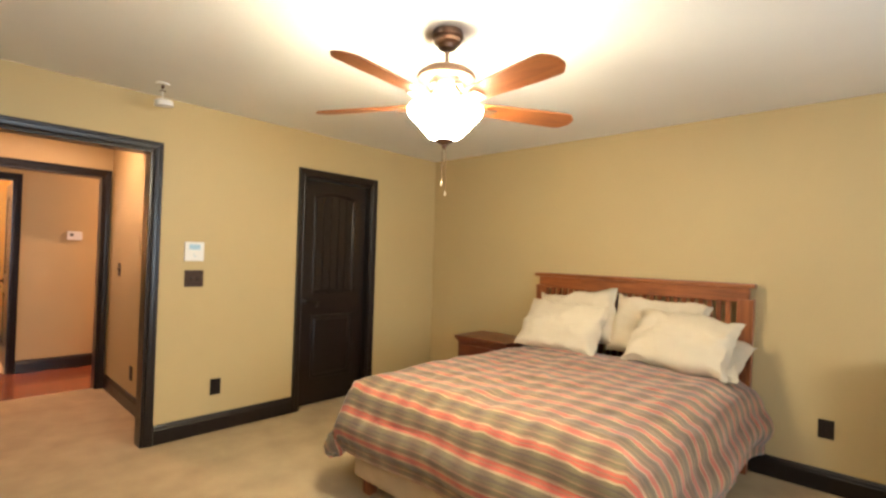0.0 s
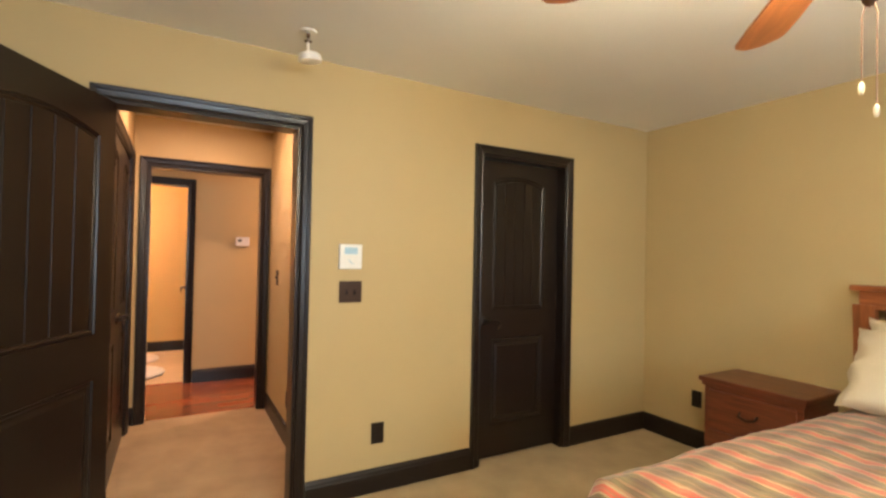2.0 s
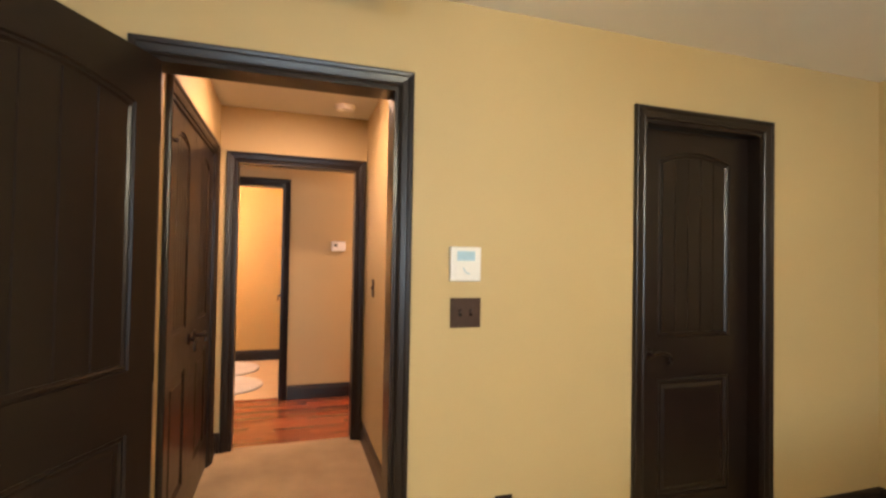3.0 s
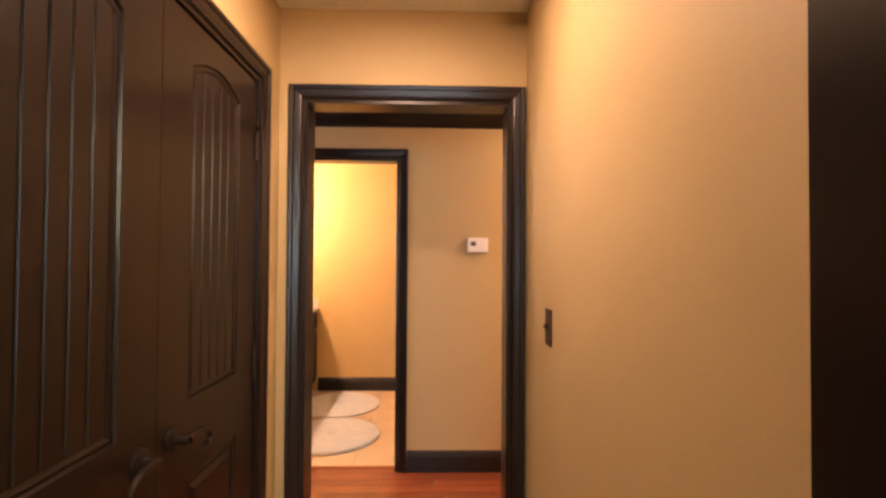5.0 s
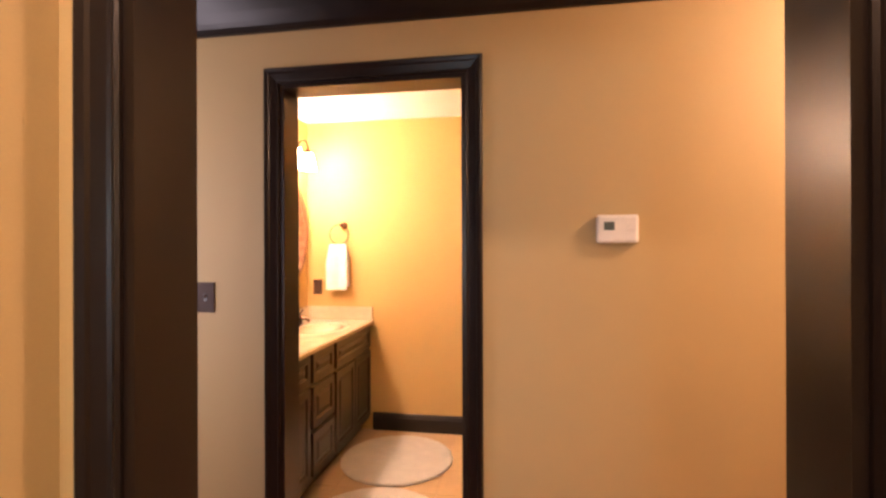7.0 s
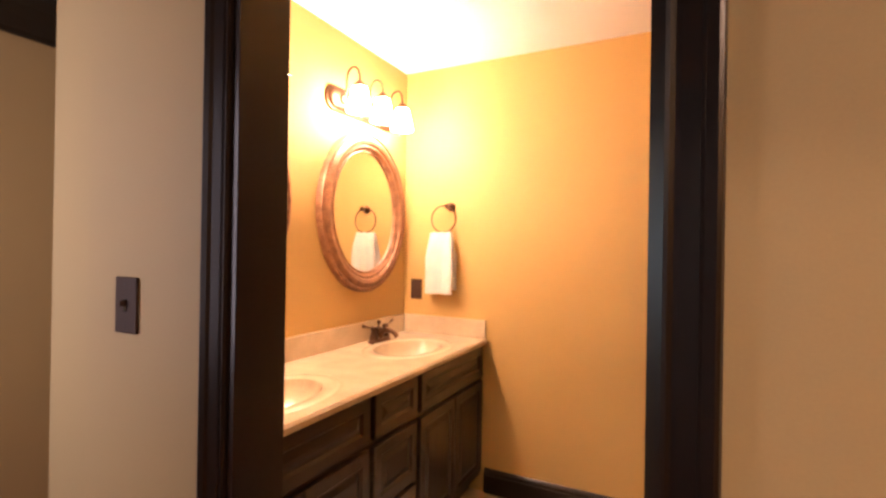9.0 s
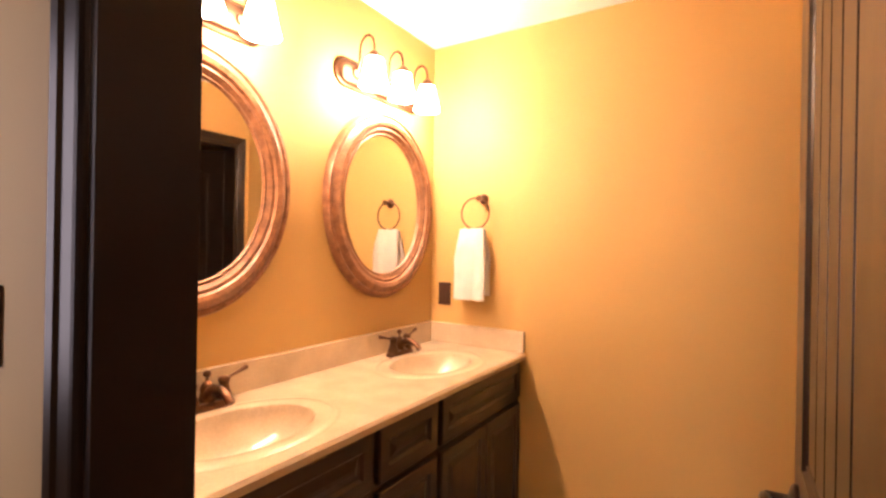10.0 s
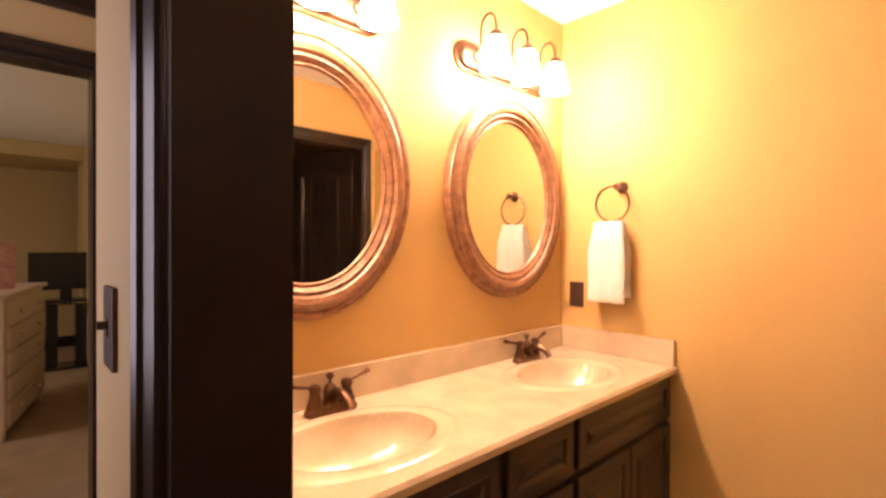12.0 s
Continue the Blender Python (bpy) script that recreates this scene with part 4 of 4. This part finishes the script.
van = thing("vanity_cabinet", pose(0, YF - 0.030, 0), "dark stained raised-panel vanity cabinet under the basins", "cabinet")
yb = YM + 0.004 - YF + 0.030
vb = boxm(XV0 + 0.002, XV1 - 0.002, -0.02, 0.0, 0.09, ZC - 0.032)
box(vb, XV0 + 0.002, XV0 + 0.02, yb, -0.02, 0.09, ZC - 0.032)
box(vb, XV1 - 0.02, XV1 - 0.002, yb, -0.02, 0.09, ZC - 0.032)
box(vb, XV0 + 0.02, XV1 - 0.02, yb, -0.02, 0.09, 0.11)
box(vb, XV0 + 0.002, XV1 - 0.002, yb, -0.06, 0, 0.09)
part("body", vb, VANITY, van)
cols = ((-8.262, -7.565, 2), (-7.535, -7.22, 1), (-7.19, -6.525, 2))
for x0, x1, k in cols:
    part("drawer_front", raised_panel(x0, x1, 0.655, 0.822), VANITY_FLAT, van)
    if k == 1:
        for z0, z1 in ((0.39, 0.63), (0.12, 0.365)):
            part("drawer_front", raised_panel(x0, x1, z0, z1), VANITY_FLAT, van)
    else:
        mid = (x0 + x1) / 2
        for a, b in ((x0, mid - 0.004), (mid + 0.004, x1)):
            part("cabinet_door", raised_panel(a, b, 0.12, 0.63), VANITY, van)


def faucet(m):
    """A centre-set tap with two levers and a low arched spout."""
    root = thing("faucet", m, "aged bronze two-lever faucet behind the basin", "faucet", "bathroom faucets")
    bm = bmesh.new()
    rings = []
    for s, z in ((1.0, 0.0), (1.0, 0.012), (0.9, 0.022), (0.84, 0.024)):
        rings.append([bm.verts.new((s * 0.082 * math.copysign(abs(math.cos(a)) ** 0.5, math.cos(a)), s * 0.028 * math.copysign(abs(math.sin(a)) ** 0.5, math.sin(a)), z)) for a in [2 * math.pi * i / 32 for i in range(32)]])
    for a, b in zip(rings, rings[1:]):
        for i in range(32):
            bm.faces.new((a[i], a[(i + 1) % 32], b[(i + 1) % 32], b[i]))
    bm.faces.new(rings[0])
    bm.faces.new(rings[-1])
    part("base", bm, BRONZE, root, smooth=True)
    part("spout", tube([(0, -0.004, 0.030), (0, 0.010, 0.052), (0, 0.034, 0.066), (0, 0.066, 0.066), (0, 0.098, 0.052), (0, 0.110, 0.034)], (0.022, 0.019, 0.0155, 0.013, 0.012, 0.0125), 14), BRONZE, root, smooth=True)
    part("spout_body", lathe(((0.0, 0.02), (0.026, 0.022), (0.023, 0.034), (0.020, 0.05), (0.021, 0.064), (0.014, 0.078), (0.008, 0.084), (0, 0.084)), 20, (0, -0.004, 0)), BRONZE, root, smooth=True)
    part("lift_rod", lathe(((0.0045, 0.08), (0.0045, 0.094), (0.011, 0.099), (0.0125, 0.106), (0.008, 0.114), (0, 0.116)), 14, (0, -0.006, 0)), BRONZE, root, smooth=True)
    for sg in (-1, 1):
        h = lathe(((0.0, 0.02), (0.025, 0.02), (0.024, 0.03), (0.018, 0.045), (0.0145, 0.060), (0.0155, 0.070), (0.019, 0.076), (0.016, 0.086), (0.008, 0.090), (0, 0.091)), 18, (sg * 0.053, 0, 0))
        tube([(sg * 0.058, 0, 0.082), (sg * 0.080, -0.003, 0.084), (sg * 0.104, -0.006, 0.090), (sg * 0.126, -0.009, 0.096), (sg * 0.138, -0.010, 0.099), (sg * 0.142, -0.010, 0.100)], (0.0055, 0.005, 0.0055, 0.008, 0.0085, 0.003), 10, h)
        part("lever", h, BRONZE, root, smooth=True)
    return root


tap = faucet(pose(-7.905, -0.515, ZC))
copy_thing(tap, pose(-6.968, -0.525, ZC))


def oval_mirror(m, hw=0.378, hh=0.428):
    """A turned oval frame with beads round a mirror; local -y is out."""
    root = thing("oval_mirror", m, "oval mirror in a beaded copper-brown frame", "mirror", "mirrors over the basins")
    prof = ((0.0, 0.0), (0.0, 0.022), (0.006, 0.034), (0.016, 0.036), (0.022, 0.030), (0.030, 0.038), (0.045, 0.046), (0.060, 0.042), (0.066, 0.032), (0.076, 0.034), (0.084, 0.026), (0.090, 0.020), (0.096, 0.024), (0.102, 0.010))
    bm = bmesh.new()
    n = 72
    rings = []
    for ins, d in prof:
        rings.append([bm.verts.new(((hw - 1.1 * ins) * math.cos(a), -d, (hh - 1.1 * ins) * math.sin(a))) for a in [2 * math.pi * i / n for i in range(n)]])
    for a, b in zip(rings, rings[1:]):
        for i in range(n):
            bm.faces.new((a[i], a[(i + 1) % n], b[(i + 1) % n], b[i]))
    part("frame", bm, COPPERWOOD, root, "beaded copper-brown frame", smooth=True)
    gm = bmesh.new()
    gm.faces.new([gm.verts.new(((hw - 0.108) * math.cos(2 * math.pi * i / n), -0.014, (hh - 0.108) * math.sin(2 * math.pi * i / n))) for i in range(n)])
    ge = bmesh.ops.extrude_face_region(gm, geom=gm.faces[:])
    for v in [g for g in ge["geom"] if isinstance(g, bmesh.types.BMVert)]:
        v.co.y += 0.005
    part("mirror_glass", gm, MIRROR, root, "mirror glass")
    return root


om = oval_mirror(FY(-7.860, YM, 1.556))
copy_thing(om, FY(-6.925, YM, 1.556))


def light_bar(m):
    """Three bell shades on bent arms from a bar with round ends; local -y is out."""
    root = thing("vanity_light", m, "copper-brown vanity light with three lit bell shades", "wall light", "lights over the mirrors")
    bm = bmesh.new()
    n = 40
    rings = []
    for ins, d in ((0, 0), (0, 0.010), (0.010, 0.014), (0.014, 0.022), (0.024, 0.028), (0.032, 0.030)):
        ring = []
        for i in range(n):
            a = 2 * math.pi * i / n
            ring.append(bm.verts.new((math.copysign(0.235, math.cos(a)) + (0.062 - ins) * math.cos(a), -d, (0.062 - ins) * math.sin(a))))
        rings.append(ring)
    for a, b in zip(rings, rings[1:]):
        for i in range(n):
            bm.faces.new((a[i], a[(i + 1) % n], b[(i + 1) % n], b[i]))
    bm.faces.new(rings[-1])
    part("back_plate", bm, BRONZE, root, smooth=True)
    for x in (-0.195, 0.0, 0.195):
        arm = tube([(x, -0.025, 0.0), (x, -0.040, 0.005), (x, -0.050, 0.03), (x, -0.052, 0.10), (x, -0.060, 0.130), (x, -0.080, 0.148), (x, -0.103, 0.148), (x, -0.122, 0.130), (x, -0.130, 0.10), (x, -0.130, 0.07)], 0.006, 10)
        lathe(((0, -0.024), (0.022, -0.028), (0.020, -0.040), (0.008, -0.046), (0, -0.046)), 16, (x, 0, 0), arm, "y")
        part("arm", arm, BRONZE, root, smooth=True)
        part("cap", lathe(((0.0, 0.078), (0.010, 0.078), (0.022, 0.068), (0.033, 0.050), (0.036, 0.042), (0, 0.042)), 20, (x, -0.130, 0)), BRONZE, root, smooth=True)
        part("shade", lathe(((0.034, 0.044), (0.040, 0.020), (0.046, -0.010), (0.052, -0.040), (0.062, -0.072), (0.060, -0.072), (0.044, -0.010), (0.032, 0.040)), 28, (x, -0.130, 0)), SHADEGLASS, root, "lit frosted bell shade", smooth=True)
    part("finial", lathe(((0, -0.030), (0.012, -0.032), (0.014, -0.040), (0.006, -0.050), (0, -0.052)), 14, (0.10, 0, -0.02), axis="y"), BRONZE, root, smooth=True)
    return root


vl = light_bar(FY(-7.83, YM, 2.095))
copy_thing(vl, FY(-6.895, YM, 2.095))

ring = thing("towel_ring", FX(XT, -0.285, 1.612), "bronze towel ring on the ochre wall", "towel ring")
part("bracket", lathe(((0, 0.0), (-0.026, 0.0), (-0.026, -0.008), (-0.018, -0.014), (-0.010, -0.030), (-0.014, -0.045), (-0.016, -0.058), (0, -0.062)), 20, axis="y"), BRONZE, ring, smooth=True)
part("ring", tube([(0.078 * math.sin(a) - 0.024, -0.050, -0.074 + 0.078 * math.cos(a)) for a in [2 * math.pi * i / 36 for i in range(37)]], 0.0045, 8), BRONZE, ring, smooth=True)


def hung_towel():
    """A folded hand towel over the ring: a gathered front fall, a shorter back one, and the bight over the wire."""
    bm = bmesh.new()
    nu, nv = 30, 44
    g = []
    for j in range(nv + 1):
        s = j / nv
        row = []
        for i in range(nu + 1):
            a = i / nu - 0.5
            ln = 0.56 * (s - 0.36)
            if s > 0.36:
                y, z = -0.062 - 0.022 * min(1, ln * 14) - 0.012 * ln, -ln * 0.98
            else:
                y, z = -0.048 + 0.022 * min(1, -ln * 14), ln * 1.62
            if abs(ln) < 0.03:
                z = 0.008 - abs(ln)
            wide = 0.135 + 0.04 * min(1, abs(z) / 0.14)
            y += 0.0035 * math.sin(a * 11 + s) * min(1, abs(z) / 0.05) + 0.004 * noise.noise(Vector((a * 6, s * 5, 0)))
            row.append(bm.verts.new((a * wide + 0.006 * noise.noise(Vector((s * 4, 0, 1))), y, z + 0.006 * noise.noise(Vector((a * 5, s * 2, 3))))))
        g.append(row)
    for j in range(nv):
        for i in range(nu):
            bm.faces.new((g[j][i], g[j][i + 1], g[j + 1][i + 1], g[j + 1][i]))
    return bm


tw = part("hand_towel", hung_towel(), TOWEL, None, "", FX(XT, -0.318, 1.455), True)
tagged(tw, "white terry hand towel folded through the bronze ring", "towel")
so = tw.modifiers.new("thickness", "SOLIDIFY")
so.thickness = 0.008


def round_rug(x, y, r, seed):
    bm = bmesh.new()
    n = 80
    rings = []
    for k, (rr, z) in enumerate(((1.0, 0.002), (1.015, 0.010), (1.0, 0.020), (0.96, 0.024), (0.7, 0.025), (0.4, 0.026), (0.0, 0.026))):
        rings.append([bm.verts.new(((r * rr + (0.010 * noise.noise(Vector((i * 0.9, k, seed))) if rr > 0.9 else 0)) * math.cos(2 * math.pi * i / n), (r * rr + (0.010 * noise.noise(Vector((i * 0.9, k, seed))) if rr > 0.9 else 0)) * math.sin(2 * math.pi * i / n), z + 0.003 * noise.noise(Vector((i * 0.5, k, seed))))) for i in range(n)])
    for a, b in zip(rings, rings[1:]):
        for i in range(n):
            bm.faces.new((a[i], a[(i + 1) % n], b[(i + 1) % n], b[i]))
    bmesh.ops.remove_doubles(bm, verts=bm.verts, dist=0.0005)
    return tagged(part("bath_rug", bm, RUG, None, "", pose(x, y, 0), True), "round white shag rug on the bathroom floor", "rug", "round bath rugs")


round_rug(-7.78, 0.28, 0.37, 1.0)
round_rug(-7.00, 0.36, 0.37, 5.0)

sb = thing("soap_bottle", pose(-6.745, -0.535, ZC), "clear pump bottle of red liquid soap beside the faucet", "soap bottle")
part("bottle", lathe(((0, 0.0), (0.033, 0.0), (0.035, 0.01), (0.035, 0.035), (0.0, 0.035)), 24), LINEN, sb, smooth=True)
part("label", lathe(((0, 0.035), (0.0355, 0.036), (0.0355, 0.095), (0, 0.096)), 24), SOAP, sb, "red label", smooth=True)
part("shoulder", lathe(((0.034, 0.096), (0.033, 0.115), (0.020, 0.135), (0.013, 0.140), (0, 0.14)), 24), LINEN, sb, smooth=True)
part("pump", tube([(0, 0, 0.138), (0, 0, 0.172), (0.01, 0.004, 0.176), (0.04, 0.012, 0.174)], (0.012, 0.008, 0.008, 0.005), 10), WHITEPL, sb, "white pump", smooth=True)

# ================= far room =================
dr = thing("dresser", pose(-6.29, -3.65, 0, 0, 0, -14), "cream painted chest of drawers on the tan carpet", "dresser")
part("body", boxm(0.0, 0.46, -1.05, 0.0, 0.06, 0.98, 0.005), DRESSER, dr)
part("top", boxm(-0.03, 0.48, -1.08, 0.03, 0.98, 1.01, 0.008), DRESSER, dr)
for y in (-1.03, -0.07):
    for x in (0.01, 0.38):
        part("foot", boxm(x, x + 0.06, y, y + 0.06, 0, 0.06), DRESSER, dr)
for k in range(5):
    z = 0.10 + k * 0.172
    dw = part("drawer", boxm(-0.022, 0.0, -1.01, -0.04, z, z + 0.155, 0.008), DRESSER, dr)
    for y in (-0.78, -0.27):
        part("knob", lathe(((0, -0.022), (-0.008, -0.024), (-0.016, -0.038), (-0.012, -0.046), (0, -0.048)), 12, (0, y, z + 0.078), axis="x"), DRESSER, dw, smooth=True)

pf = thing("picture_card", pose(-6.345, -4.12, 1.01), "pink and white print propped on the dresser", "picture")
part("board", boxm(-0.01, 0.30, -0.006, 0.006, 0.0, 0.36), PINK, pf, m=pose(0, 0, 0, -10, 0, 6))

tv = thing("tv_stand", pose(-6.93, -5.85, 0), "black corner stand with a curved glass shelf", "tv stand")
bmx = lathe(((0, 0.72), (0.42, 0.72), (0.42, 0.732), (0, 0.732)), 36)
part("glass_shelf", bmx, GLASS, tv, "clear glass shelf")
part("column", boxm(-0.03, 0.05, -0.12, 0.06, 0.03, 0.72, 0.006), BLACKPL, tv)
part("column", boxm(0.20, 0.30, -0.10, 0.06, 0.03, 0.72, 0.006), BLACKPL, tv)
part("base", boxm(-0.10, 0.34, -0.20, 0.12, 0.0, 0.03, 0.006), BLACKPL, tv)
sc = thing("television", pose(-6.80, -5.85, 0.732), "black flat television on the glass stand", "television")
part("screen", boxm(-0.31, 0.31, -0.03, 0.03, 0.12, 0.52, 0.008), BLACKPL, sc)
part("panel", boxm(-0.285, 0.285, 0.030, 0.032, 0.145, 0.495), BLACKPL, sc)
part("foot", boxm(-0.20, 0.20, -0.10, 0.10, 0, 0.015, 0.005), BLACKPL, sc)
part("neck", boxm(-0.05, 0.05, -0.02, 0.02, 0.012, 0.13), BLACKPL, sc)

# ================= floor pieces =================
sub = setting("floor_hall", boxm(-7.1, XD2 - 0.06, YR - 0.06, 3.3, -0.12, -0.009), GROUT, "glossy cherry floorboards of the hall")
rng = random.Random(4)
pw, x = 0.083, XB - 0.055
boards = {}
while x < XD2 - 0.062:
    y = YR - 0.06 - rng.random() * 0.6
    x1 = min(x + pw, XD2 - 0.0605)
    while y < 3.2:
        ln = rng.choice((0.55, 0.75, 0.95))
        key = (round(x1 - x, 3), ln)
        if key not in boards:
            bm = bmesh.new()
            w = key[0]
            lo = [bm.verts.new(p) for p in ((0.0005, 0.0005, -0.008), (w - 0.0005, 0.0005, -0.008), (w - 0.0005, ln - 0.0005, -0.008), (0.0005, ln - 0.0005, -0.008))]
            hi = [bm.verts.new(p) for p in ((0.0015, 0.0015, 0.0), (w - 0.0015, 0.0015, 0.0), (w - 0.0015, ln - 0.0015, 0.0), (0.0015, ln - 0.0015, 0.0))]
            bm.faces.new(hi)
            for i in range(4):
                bm.faces.new((lo[i], lo[(i + 1) % 4], hi[(i + 1) % 4], hi[i]))
            boards[key] = mesh_of("plank", bm, FLOORWOOD)
        if y > YR - 0.1 or y + ln > YR:
            ob = new("plank", boards[key])
            ob.parent = sub
            ob.location = (x, y, -0.001)
        y += ln
    x += pw
setting("floor_recess", boxm(-7.1, XB - 0.056, YR - 0.06, -0.64, -0.008, -0.001), FLOORWOOD, "cherry floor in the hall recess")
setting("floor_bathroom", boxm(XT, XB - 0.056, YM, YBN + 0.02, -0.12, -0.006), GROUT, "sand coloured bathroom floor tiles")
bt = bpy.data.objects["floor_bathroom"]
tile_mesh = None
ts = 0.305
for i in range(7):
    for j in range(7):
        x, y = XT + i * ts, YM + j * ts
        if x >= XB - 0.06 or y >= YBN:
            continue
        x1, y1 = min(x + ts, XB - 0.0565), min(y + ts, YBN)
        bm = boxm(0.0015, x1 - x - 0.0015, 0.0015, y1 - y - 0.0015, -0.006, 0.001)
        ob = new("tile", mesh_of("tile", bm, TILE))
        ob.parent = bt
        ob.location = (x, y, 0)
setting("threshold", boxm(XB - 0.075, XB - 0.045, 0.222, 0.895, 0.0005, 0.006), FLOORWOOD, "wooden threshold strip under the bathroom door")
